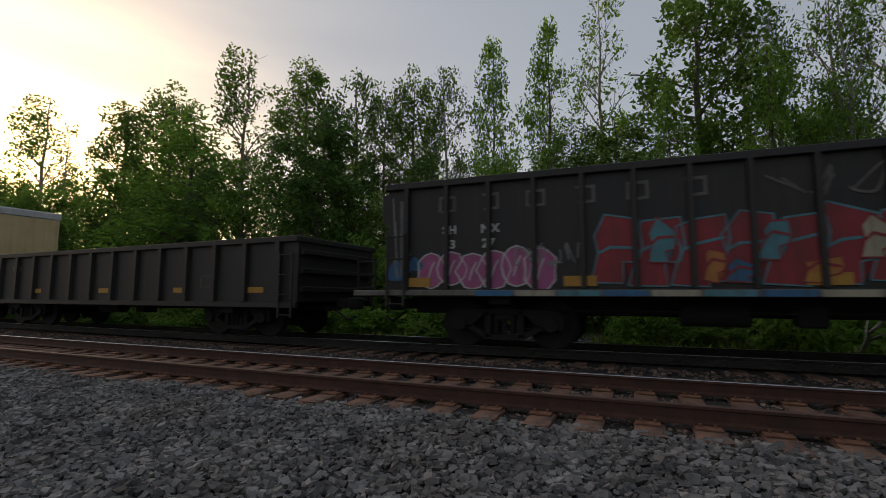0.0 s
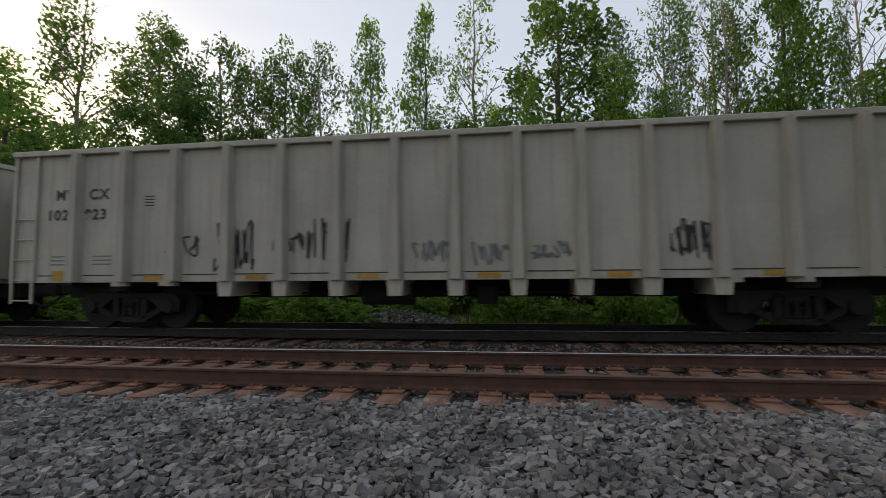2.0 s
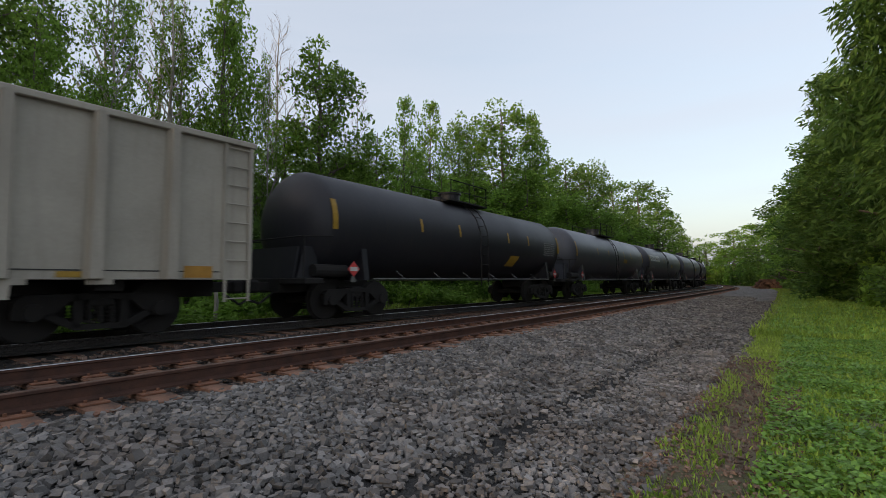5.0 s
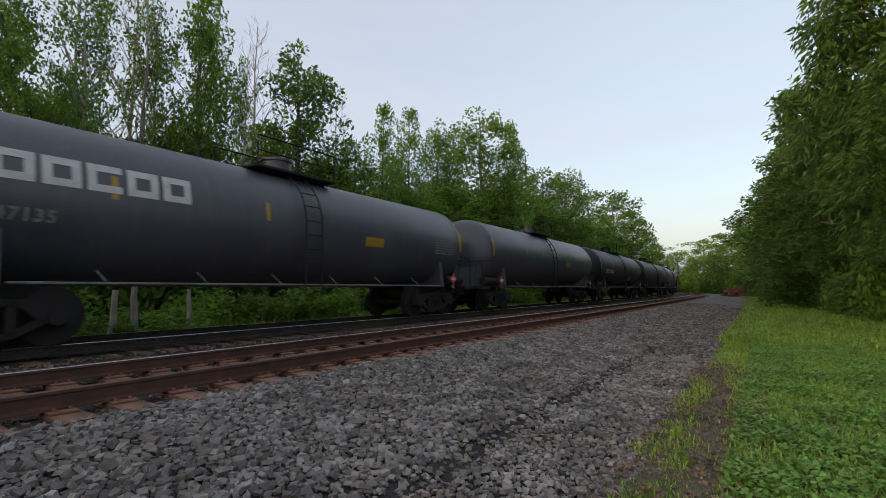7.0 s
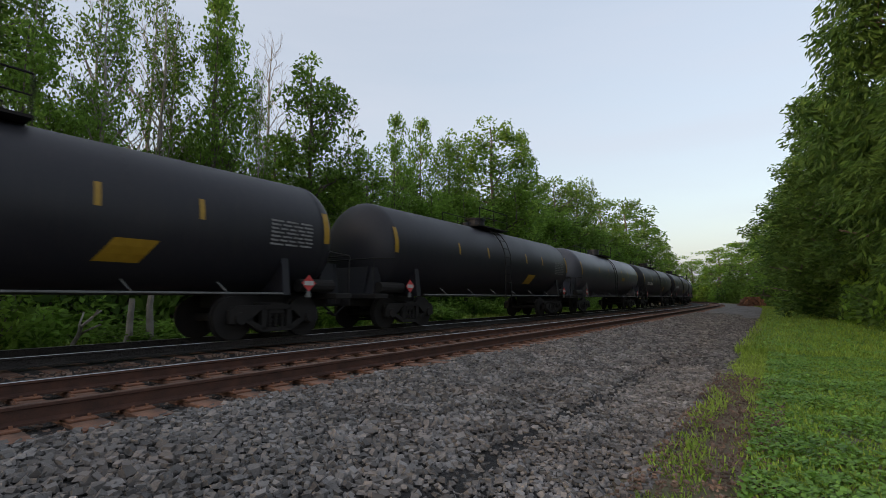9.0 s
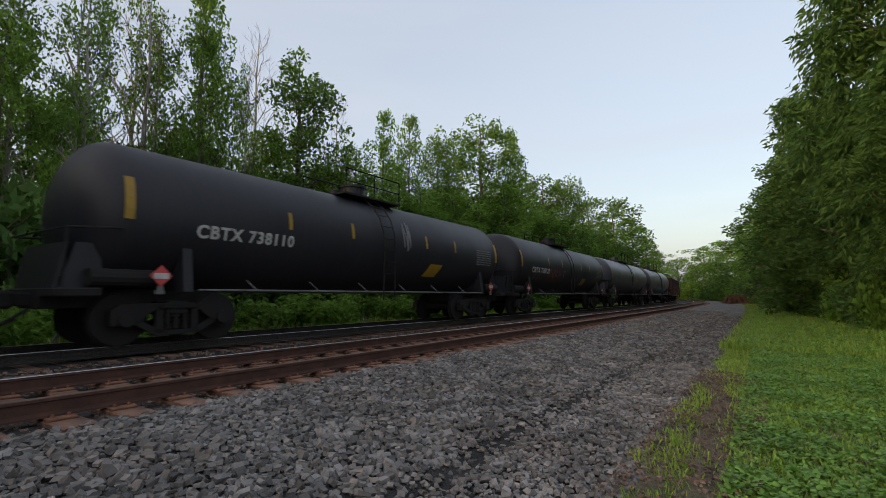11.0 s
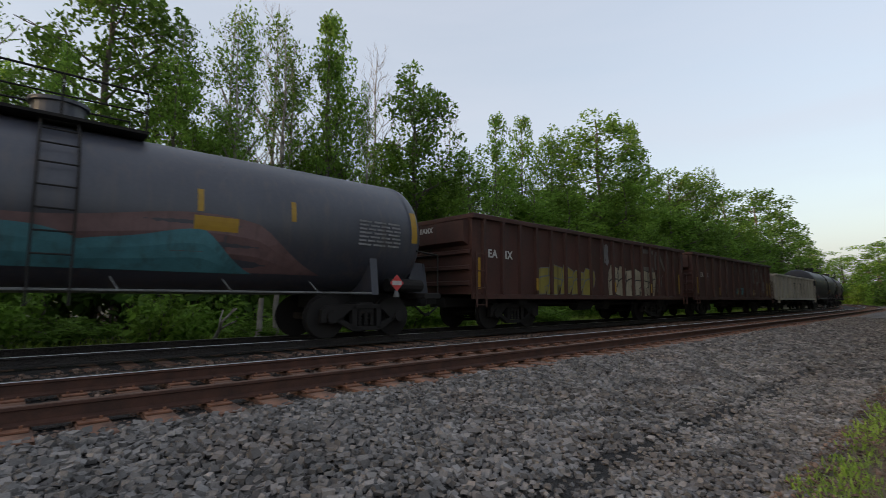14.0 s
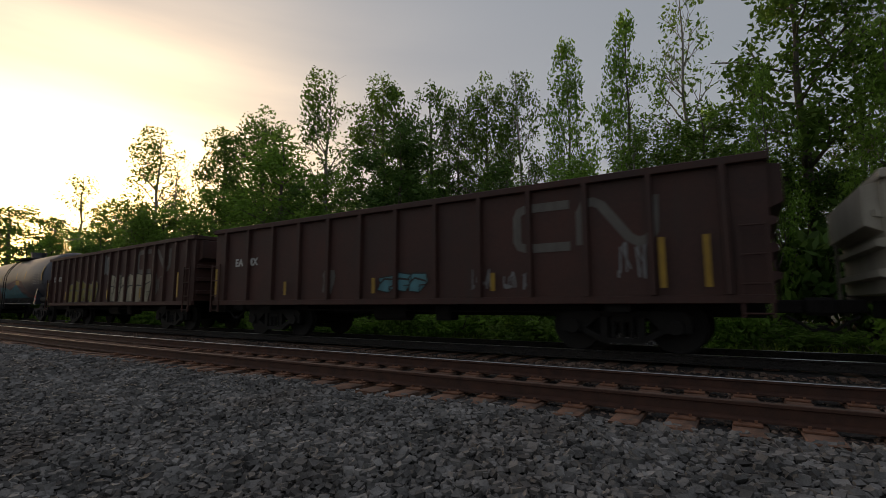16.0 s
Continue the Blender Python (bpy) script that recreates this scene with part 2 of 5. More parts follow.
def at(s, side):
    """The point of the line s metres along and side metres to its left, with its heading."""
    k = min(max((s - S0) / DS, 0), len(LINE) - 2)
    i = int(k)
    f = k - i
    a, b = LINE[i], LINE[i + 1]
    h = a[2] + (b[2] - a[2]) * f
    return (a[0] + (b[0] - a[0]) * f - side * math.sin(h), a[1] + (b[1] - a[1]) * f + side * math.cos(h), h)


NEAR, FAR, RAILTOP = 5.85, 10.1, 0.20


def sweep(name, outline, side, z, stations, material, parent=None, kind="structure", label="", category="", closed=True):
    """An outline of (across, up) drawn along the line."""
    V, F = [], []
    n = len(outline)
    for s in stations:
        for u, v in outline:
            x, y, h = at(s, side + u)
            V.append((x, y, z + v))
    m = n if closed else n - 1
    for i in range(len(stations) - 1):
        for j in range(m):
            a, b = i * n + j, i * n + (j + 1) % n
            F.append((a, b, b + n, a + n))
    me = bpy.data.meshes.new(name)
    me.from_pydata(V, [], F)
    me.materials.append(material)
    ob = new(name, me)
    if parent:
        ob.parent = parent
        if label:
            tagged(ob, label)
    else:
        tagged(ob, label, category, "", kind)
    return ob


# ---------- ground ----------
def ground_height(x, y, off):
    """Height at a place off metres to the left of the line."""
    prof = ((-400, -1.5), (-30, -0.6), (-6, -0.32), (-0.5, -0.22), (0.9, -0.2), (1.75, -0.23), (2.6, -0.15), (4.2, -0.05), (4.6, -0.04), (7.3, -0.04), (8.2, -0.10), (8.7, -0.04), (11.5, -0.04), (12.6, -0.45), (14.5, -0.35), (20, 0.1), (60, 0.4), (400, 1.5))
    for (a, za), (b, zb) in zip(prof, prof[1:]):
        if off <= b:
            f = (off - a) / (b - a)
            return za + (zb - za) * max(0, f)
    return prof[-1][1]


def ground_sheet(name, offs, stations, material, label, category, lift=0.0, rough=0.03):
    V, F = [], []
    n = len(offs)
    for s in stations:
        for o in offs:
            x, y, h = at(s, o)
            if s > S1 - 2:
                x += s - S1
            if s < S0:
                x += s - S0
            z = ground_height(x, y, o) + lift + rough * noise.noise((x * 0.6, y * 0.6, 0)) + 0.4 * rough * noise.noise((x * 2.5, y * 2.5, 3))
            V.append((x, y, z))
    for i in range(len(stations) - 1):
        for j in range(n - 1):
            a = i * n + j
            F.append((a, a + n, a + n + 1, a + 1))
    me = bpy.data.meshes.new(name)
    me.from_pydata(V, [], F)
    me.materials.append(material)
    for p in me.polygons:
        p.use_smooth = True
    return tagged(new(name, me), label, category, "", "structure")


def steps(a, b, d):
    n = max(1, int(round((b - a) / d)))
    return [a + (b - a) * i / n for i in range(n + 1)]


far_st = [-1500, -700, -400] + steps(-255, -30, 7.5) + steps(-28, 60, 1.0) + steps(64, 410, 8) + [700, 1500]
ground_sheet("ground", [-1200, -400, -120, -60, -30, -20] + steps(-15, -0.5, 1.0) + [0.9, 1.75, 2.6, 4.2, 7.3, 8.2, 8.7, 11.5, 12.6, 14.5, 17, 20, 30, 60, 140, 400, 1200], far_st, M_GROUND,
             "dark forest floor with leaf litter and soil", "ground", -0.03)
ground_sheet("track_bed", [4.58, 4.9, 5.2, 6.0, 6.6, 7.3, 7.8, 8.2, 8.5, 9.2, 10, 10.8, 11.5, 12.0, 12.5], steps(-255, -30, 5) + steps(-28, 45, 0.5) + steps(48, 410, 4), M_DARK_SHADED,
             "dark crushed stone bed under both tracks, train's shade in its colour", "ballast", 0.0, 0.035)
ground_sheet("gap_shade_bed", steps(0.85, 4.6, 0.25), steps(-26, 35.5, 0.5), M_GAP_BED,
             "stone shoulder beside the near track, coloured for shaded gaps between stones", "ballast", 0.0, 0.035)
for a, b in ((-255, -25.9), (35.4, 410)):
    ground_sheet("gravel_path", steps(0.85, 4.6, 0.375), steps(a, b, 4), M_GRAVEL, "grey gravel beside the track in the distance", "gravel", 0.03, 0.03)
ground_sheet("verge", steps(-7, 0.86, 0.262), steps(-200, -5, 5) + steps(-4, 45, 0.5) + steps(48, 400, 4), M_TURF,
             "mown grass verge with bare brown soil patches", "verge", 0.012, 0.04)


# ---------- loose stones of the ballast ----------
def stones(name, n, smin, smax, place, label, material, seed):
    rng = np.random.default_rng(seed)
    base = np.array([(a, b, c) for a in (-1, 1) for b in (-1, 1) for c in (-1, 1)], float)
    quads = np.array([(0, 1, 3, 2), (4, 6, 7, 5), (0, 4, 5, 1), (2, 3, 7, 6), (0, 2, 6, 4), (1, 5, 7, 3)])
    P = place(rng, n)
    n = len(P)
    size = smin + (smax - smin) * rng.random(n) ** 1.8
    v = base[None] * (1 + rng.uniform(-0.42, 0.25, (n, 8, 3))) * 0.5 * size[:, None, None] * rng.uniform((0.75, 0.6, 0.42), (1.25, 1.0, 0.8), (n, 3))[:, None, :]
    ang = rng.uniform(0, 2 * np.pi, n)
    tilt = rng.uniform(-0.95, 0.95, n)
    ca, sa_, ct, st_ = np.cos(ang), np.sin(ang), np.cos(tilt), np.sin(tilt)
    x, y, z = v[..., 0], v[..., 1], v[..., 2]
    y, z = y * ct[:, None] - z * st_[:, None], y * st_[:, None] + z * ct[:, None]
    x, y = x * ca[:, None] - y * sa_[:, None], x * sa_[:, None] + y * ca[:, None]
    V = np.stack([x, y, z], -1) + P[:, None, :]
    F = (quads[None] + 8 * np.arange(n)[:, None, None]).reshape(-1)
    me = bpy.data.meshes.new(name)
    me.vertices.add(n * 8)
    me.vertices.foreach_set("co", V.reshape(-1))
    me.loops.add(n * 24)
    me.loops.foreach_set("vertex_index", F.astype(np.int32))
    me.polygons.add(n * 6)
    me.polygons.foreach_set("loop_start", np.arange(0, n * 24, 4, dtype=np.int32))
    me.polygons.foreach_set("use_smooth", np.zeros(n * 6, dtype=bool))
    me.update(calc_edges=True)
    me.materials.append(material)
    return tagged(new(name, me), label, "ballast", "", "stuff")


def strip(s0, s1, o0, o1, power=1.0, sink=0.0):
    def place(rng, n):
        S = s0 + (s1 - s0) * rng.random(n) ** power
        O = rng.uniform(o0, o1, n)
        out = np.empty((n, 3))
        for i in range(n):
            x, y, h = at(S[i], O[i])
            out[i] = x, y, ground_height(x, y, O[i]) + sink + 0.035 * noise.noise((x * 0.6, y * 0.6, 0)) + rng.uniform(-0.012, 0.03)
        return out
    return place


def packed(s0, s1, o0, o1, ds, do, lift=0.0, dip=None):
    """Stones laid side by side, one by one, with gaps between them."""
    def place(rng, n):
        S, O = np.meshgrid(np.arange(s0, s1, ds), np.arange(o0, o1, do))
        S = (S + (np.arange(S.shape[0]) % 2)[:, None] * ds / 2).ravel() + rng.uniform(-0.4, 0.4, S.size) * ds
        O = O.ravel() + rng.uniform(-0.4, 0.4, O.size) * do
        keep = rng.random(S.size) < 0.9
        if dip:
            keep &= (np.abs(O - dip) > rng.uniform(0.02, 0.26, S.size)) | (rng.random(S.size) < 0.22)
        S, O = S[keep], O[keep]
        out = np.empty((len(S), 3))
        for i in range(len(S)):
            x, y, h = at(S[i], O[i])
            out[i] = x, y, ground_height(x, y, O[i]) + lift + 0.035 * noise.noise((x * 0.6, y * 0.6, 0)) + rng.uniform(-0.008, 0.03)
        return out
    return place


COARSE = "loose grey crushed stone beside the near track"
stones("ballast_stones", 0, 0.042, 0.08, packed(-9, 12, 2.0, 4.7, 0.050, 0.042), COARSE, M_STONE, 1)
stones("ballast_stones", 0, 0.06, 0.105, packed(12, 40, 1.9, 4.7, 0.076, 0.066), COARSE, M_STONE, 2)
stones("ballast_stones", 0, 0.06, 0.105, packed(-28, -9, 1.6, 4.7, 0.076, 0.066), COARSE, M_STONE, 3)
stones("ballast_stones", 0, 0.042, 0.08, packed(-9, 0, 0.4, 2.0, 0.050, 0.042), COARSE, M_STONE, 8)
stones("fine_gravel", 0, 0.028, 0.06, packed(0, 10, 0.66, 2.0, 0.040, 0.034, 0.0, 1.86), "smaller grey gravel of the service path", M_STONE, 4)
stones("fine_gravel", 0, 0.045, 0.078, packed(10, 34, 0.7, 1.95, 0.062, 0.054, 0.0, 1.86), "smaller grey gravel of the service path", M_STONE, 9)
stones("dirt_crumbs", 5000, 0.008, 0.03, strip(2, 9, -0.1, 0.8, 1.0, 0.035), "brown soil crumbs and litter on the bare patch", M_DUST, 12)
stones("ballast_stones", 0, 0.03, 0.06, packed(-9, 15, 4.72, 6.9, 0.055, 0.048, -0.03), "brown-dusted stones between the ties", M_DUST, 5)
stones("ballast_stones", 12000, 0.035, 0.075, strip(-22, 30, 6.8, 8.9, 1.0, -0.01), "dark stones between the two tracks", M_DUST, 10)


def mound_place(rng, n):
    a, r = rng.uniform(0, 2 * np.pi, n), rng.random(n) ** 0.5
    x, y = -3.2 + 2.6 * r * np.cos(a), 14.6 + 1.1 * r * np.sin(a)
    return np.stack([x, y, -0.42 + 0.62 * (1 - r ** 1.5) + rng.uniform(0, 0.05, n)], 1)


stones("gravel_pile", 2600, 0.06, 0.16, mound_place, "low heap of grey gravel behind the far track", M_STONE, 6)


# ---------- tracks ----------
RAIL = ((-0.07, 0.0), (0.07, 0.0), (0.07, 0.018), (0.012, 0.04), (0.012, 0.125), (0.036, 0.135), (0.036, 0.160), (-0.036, 0.160), (-0.036, 0.135), (-0.012, 0.125), (-0.012, 0.04), (-0.07, 0.018))
HEAD = ((-0.033, 0.0), (0.033, 0.0), (0.029, 0.006), (-0.029, 0.006))
rail_st = steps(-250, -30, 5) + steps(-28, 60, 2) + steps(63, 400, 3)


def tie_mesh(seed):
    rnd = random.Random(seed)
    bm = bmesh.new()
    box(bm, -0.125, 0.125, -1.3, 1.3, -0.17, 0.0, 0.012)
    for v in bm.verts:
        v.co += Vector((rnd.uniform(-0.012, 0.012), rnd.uniform(-0.02, 0.02), rnd.uniform(-0.008, 0.004)))
    me = bpy.data.meshes.new("tie")
    bm.to_mesh(me)
    bm.free()
    me.materials.append(M_TIE)
    return me


def plate_mesh():
    bm = bmesh.new()
    box(bm, -0.11, 0.11, -0.18, 0.18, 0.0, 0.02, 0.004)
    for sx in (-0.06, 0.06):
        for sy in (-0.10, 0.10, 0.15):
            box(bm, sx - 0.012, sx + 0.012, sy - 0.012, sy + 0.012, 0.02, 0.045)
    me = bpy.data.meshes.new("tie_plate")
    bm.to_mesh(me)
    bm.free()
    me.materials.append(M_PLATE)
    return me


TIES = [tie_mesh(i) for i in range(4)]
PLATE = plate_mesh()


def track(name, side, head_mat, label):
    t = thing(name, label, "track", "railway tracks", "structure")
    for r in (-0.75, 0.75):
        # Far rails take the dark bed colour, standing for their shaded sides.
        sweep("rail", RAIL, side + r, 0.02, rail_st, M_RAIL if side == NEAR else M_DARK_SHADED, t, label="rusty brown steel rail")
        sweep("railhead", HEAD, side + r, 0.1805, rail_st, M_HEAD if r > 0 else head_mat, t)
    return t


near_track = track("near_track", NEAR, M_HEAD_RUST, "rusty railway track on brown-stained wooden ties")
far_track = track("far_track", FAR, M_HEAD, "busy railway track with shiny worn railheads")
rnd = random.Random(5)
for i in range(190):
    s = -26 + i * 0.505 + rnd.uniform(-0.03, 0.03)
    x, y, h = at(s, NEAR + rnd.uniform(-0.05, 0.05))
    share("tie", TIES[i % 4], near_track, Matrix.Translation((x, y, 0.0)) @ Matrix.Rotation(h + rnd.uniform(-0.03, 0.03), 4, "Z"))
    if -12 < s < 32:
        for r in (-0.75, 0.75):
            x, y, h = at(s, NEAR + r)
            share("tie_plate", PLATE, near_track, Matrix.Translation((x, y, 0.0)) @ Matrix.Rotation(h, 4, "Z"))


def tie_row(name, s0, s1, side, parent, label):
    V, F = [], []
    k = 0
    s = s0
    while s < s1:
        for a in (-0.115, 0.115):
            for o in (-1.3, 1.3):
                x, y, h = at(s + a, side + o)
                for z in (-0.2, -0.03 if side == FAR else -0.002):
                    V.append((x, y, z))
        b = 8 * k
        F += [(b, b + 2, b + 3, b + 1), (b + 4, b + 5, b + 7, b + 6), (b + 1, b + 3, b + 7, b + 5), (b, b + 1, b + 5, b + 4), (b + 2, b + 6, b + 7, b + 3)]
        k += 1
        s += 0.505
    me = bpy.data.meshes.new(name)
    me.from_pydata(V, [], F)
    me.materials.append(M_TIE)
    ob = new(name, me)
    ob.parent = parent
    tagged(ob, label, kind="stuff")
    return ob


tie_row("distant_ties", 69.6, 260, NEAR, near_track, "more ties of the track in the distance")
tie_row("distant_ties", -120, -26.3, NEAR, near_track, "more ties of the track in the distance")
tie_row("tie_row", -120, 200, FAR, far_track, "dark wooden ties under the train")


# ---------- trees ----------
def leaf_cloud(name, centres, per, leaf, material, seed, spread=1.0, hang=0.0):
    """Many small leaf quads round the clump centres (x, y, z, r)."""
    rng = np.random.default_rng(seed)
    C = np.array(centres)
    cnt = np.maximum(3, (per * (C[:, 3] / C[:, 3].mean()) ** 2).astype(int))
    idx = np.repeat(np.arange(len(C)), cnt)
    n = len(idx)
    d = rng.normal(size=(n, 3))
    d /= np.linalg.norm(d, axis=1)[:, None]
    rad = C[idx, 3] * (0.35 + 0.75 * rng.random(n) ** 0.6) * spread
    P = C[idx, :3] + d * rad[:, None] * np.array([0.95, 0.95, 1.05])
    a = rng.normal(size=(n, 3)) * (1 - 0.6 * hang) + np.array([0, 0, 0.1]) + hang * (d * np.array([1.2, 1.2, 0.2]) - np.array([0, 0, 0.9]))
    a /= np.linalg.norm(a, axis=1)[:, None]
    b = np.cross(a, rng.normal(size=(n, 3)))
    b /= np.linalg.norm(b, axis=1)[:, None]
    L = leaf * rng.uniform(0.6, 1.4, n)
    u, v = a * L[:, None], b * (L * (0.45 - 0.17 * hang))[:, None]
    V = np.stack([P - u, P + v - 0.15 * u, P + u, P - v - 0.15 * u], 1).reshape(-1, 3)
    me = bpy.data.meshes.new(name)
    me.vertices.add(n * 4)
    me.vertices.foreach_set("co", V.reshape(-1))
    me.loops.add(n * 4)
    me.loops.foreach_set("vertex_index", np.arange(n * 4, dtype=np.int32))
    me.polygons.add(n)
    me.polygons.foreach_set("loop_start", np.arange(0, n * 4, 4, dtype=np.int32))
    me.update(calc_edges=True)
    me.materials.append(material)
    return me


def limb(bm, p, d, length, r, rnd, depth, tips, wig=0.25):
    segs = 3 if depth else 2
    for i in range(segs):
        q = p + d * (length / segs)
        cyl(bm, p, q, r * (1 - 0.25 * i / segs), r * (1 - 0.25 * (i + 1) / segs), 5 if r < 0.06 else 7, False)
        p = q
        d = (d + Vector((rnd.uniform(-wig, wig), rnd.uniform(-wig, wig), rnd.uniform(-0.05, 0.15)))).normalized()
        if depth and i:
            for k in range(2):
                a = rnd.uniform(0, 6.28)
                side = (d * 0.8 + Vector((math.cos(a), math.sin(a), 0.1)) * 0.8).normalized()
                limb(bm, p, side, length * rnd.uniform(0.45, 0.65), r * 0.5, rnd, depth - 1, tips, wig)
    tips.append(p.copy())


def tree_kind(seed, shape, leaves, leaf=0.13, per=70, bark=None, first=0.25, clumps=60, deep=1, hang=0.0):
    """A tree 10 m high and about 4 m wide: (trunk mesh, crown mesh or None). shape: 'tall', 'round', 'sparse', 'bare', 'vine'."""
    rnd = random.Random(seed)
    bm = bmesh.new()
    p, d = Vector((0, 0, -0.3)), Vector((0, 0, 1))
    tips, axis = [], []
    r = 0.13 if shape != "round" else 0.17
    H = 9.6
    nseg = 12
    for i in range(nseg):
        q = p + d * ((H + 0.3) / nseg)
        cyl(bm, p, q, r * (1 - 0.9 * i / nseg), r * (1 - 0.9 * (i + 1) / nseg), 8, False)
        axis.append(q.copy())
        p = q
        d = (Vector((0, 0, 1)) + Vector((rnd.uniform(-0.09, 0.09), rnd.uniform(-0.09, 0.09), 0))).normalized()
    for i, q in enumerate(axis[:-1]):
        f = q.z / H
        if f < first:
            continue
        for k in range(3 if shape in ("bare", "sparse") else 2):
            a = rnd.uniform(0, 6.28)
            up = 1.1 if shape in ("tall", "sparse", "bare") else 0.5
            w = {"tall": 1.5, "sparse": 1.7, "bare": 1.8, "round": 1.35, "vine": 1.2}[shape] * (1.15 - 0.85 * f if shape != "round" else max(0.3, math.sin(math.pi * min(1, (f - first + 0.15) / (1.05 - first + 0.15)))))
            limb(bm, q, Vector((math.cos(a), math.sin(a), up)).normalized(), max(0.4, w), r * 0.42 * (1.1 - f), rnd, deep, tips)
    trunk = bpy.data.meshes.new("trunk")
    bm.to_mesh(trunk)
    bm.free()
    trunk.materials.append(bark or M_BARK)
    crown = None
    if leaves:
        C = []
        pa, pb = rnd.uniform(0, 6.28), rnd.uniform(0, 6.28)

        def reach(g, a):
            """Radius of the crown at the share g of its height, towards a."""
            w = {"tall": math.sin(math.pi * (0.04 + 0.94 * g) ** 0.62) ** 0.8, "sparse": 0.3 + 0.75 * math.sin(math.pi * (0.05 + 0.9 * g) ** 0.8),
                 "round": math.sin(math.pi * (0.14 + 0.82 * g)) ** 0.6, "vine": math.sin(math.pi * (0.2 + 0.76 * g)) ** 0.5}[shape]
            return (1.85 if shape == "tall" else 1.6) * w * (1 + 0.24 * math.sin(2 * a + 5 * g + pa) + 0.18 * math.sin(3 * a - 9 * g + pb))

        for t in tips:
            g = (t.z / H - first) / (1.0 - first)
            if 0 < g < 1 and math.hypot(t.x, t.y) < 1.15 * reach(g, math.atan2(t.y, t.x)) and rnd.random() < 0.6:
                C.append((t.x, t.y, t.z, rnd.uniform(0.22, 0.42)))
        while len(C) < clumps + 40:
            g, a = rnd.random(), rnd.uniform(0, 6.28)
            w = reach(g, a)
            if rnd.random() * 1.9 > w:
                continue
            rr = w * rnd.random() ** 0.42
            C.append((rr * math.cos(a), rr * math.sin(a), (first + (1.0 - first) * g) * H, rnd.uniform(0.2, 0.5)))
        crown = leaf_cloud("crown", C, per, leaf, leaves, seed, hang=hang)
    return trunk, crown


KIND = {
    "poplar": tree_kind(1, "tall", M_LEAFB, per=40, clumps=110, first=0.12, leaf=0.085),
    "maple": tree_kind(2, "round", M_LEAF, per=44, clumps=95, first=0.3, leaf=0.09),
    "oak": tree_kind(3, "round", M_LEAF, per=48, clumps=165, first=0.25, leaf=0.085),
    "ash": tree_kind(4, "sparse", M_LEAF, per=20, clumps=50, bark=M_PALE, leaf=0.07),
    "elm": tree_kind(5, "round", M_LEAFD, per=36, clumps=110, first=0.22, leaf=0.085),
    "bare": tree_kind(6, "bare", None, bark=M_PALE, deep=2),
    "vine": tree_kind(7, "vine", M_LEAFD, per=70, clumps=150, first=0.0, leaf=0.085),
    "locust": tree_kind(8, "sparse", M_LEAF, per=34, clumps=90, leaf=0.075, bark=M_PALE, first=0.15),
    "full": tree_kind(9, "vine", M_LEAFB, per=34, clumps=150, first=0.03, leaf=0.09),
    "edge": tree_kind(10, "vine", M_LEAFD, per=80, clumps=330, first=0.03, leaf=0.09, hang=0.5),
    "sumac": tree_kind(12, "vine", M_LEAFD, per=95, clumps=330, first=0.06, leaf=0.095, hang=1.0),
    "distant": tree_kind(14, "vine", M_LEAFB, per=32, clumps=130, first=0.03, leaf=0.10),
    "distant_dark": tree_kind(15, "round", M_LEAF, per=32, clumps=130, first=0.1, leaf=0.10),
    "spire": tree_kind(13, "tall", M_LEAFD, per=24, clumps=70, first=0.3, leaf=0.08),
}
LABEL = {
    "poplar": "slender bright green poplar at the wood's edge", "maple": "tall leafy maple with bright green foliage", "oak": "broad mid-green oak at the wood's edge",
    "ash": "thin tall tree with sparse small leaves and pale stems", "elm": "dark green rounded tree at the wood's edge", "bare": "dead bare tree with pale thin branches",
    "vine": "tree wrapped in dark green climbing vines", "locust": "airy tree with fine mid-green leaves", "full": "full leafy tree with branches down to the ground", "edge": "dense leafy tree overhanging the grass verge",
    "sumac": "tall tree with long drooping leaves at the verge", "spire": "thin dark spire-shaped conifer above the wood",
    "distant": "leafy green tree deep in the wood", "distant_dark": "broad mid-green tree deep in the wood",
}
tree_rnd = random.Random(11)


def tree(kind, x, y, h, w, base=None):
    far_off = math.hypot(x, y) > 74 and kind not in ("bare", "spire", "ash", "locust")
    trunk, crown = KIND[("distant" if kind == "full" else "distant_dark") if far_off else kind]
    z = ground_height(x, y, y) if base is None else base
    t = thing("tree", LABEL[kind], "tree", "trees along the railway", m=Matrix.Translation((x, y, z)) @ Matrix.Rotation(tree_rnd.uniform(0, 6.28), 4, "Z"))
    sc = Matrix.Diagonal((w / 3.8, w / 3.8, (h - z) / 9.25, 1))
    share("trunk", trunk, t, sc)
    if crown:
        share("crown", crown, t, sc)
    return t


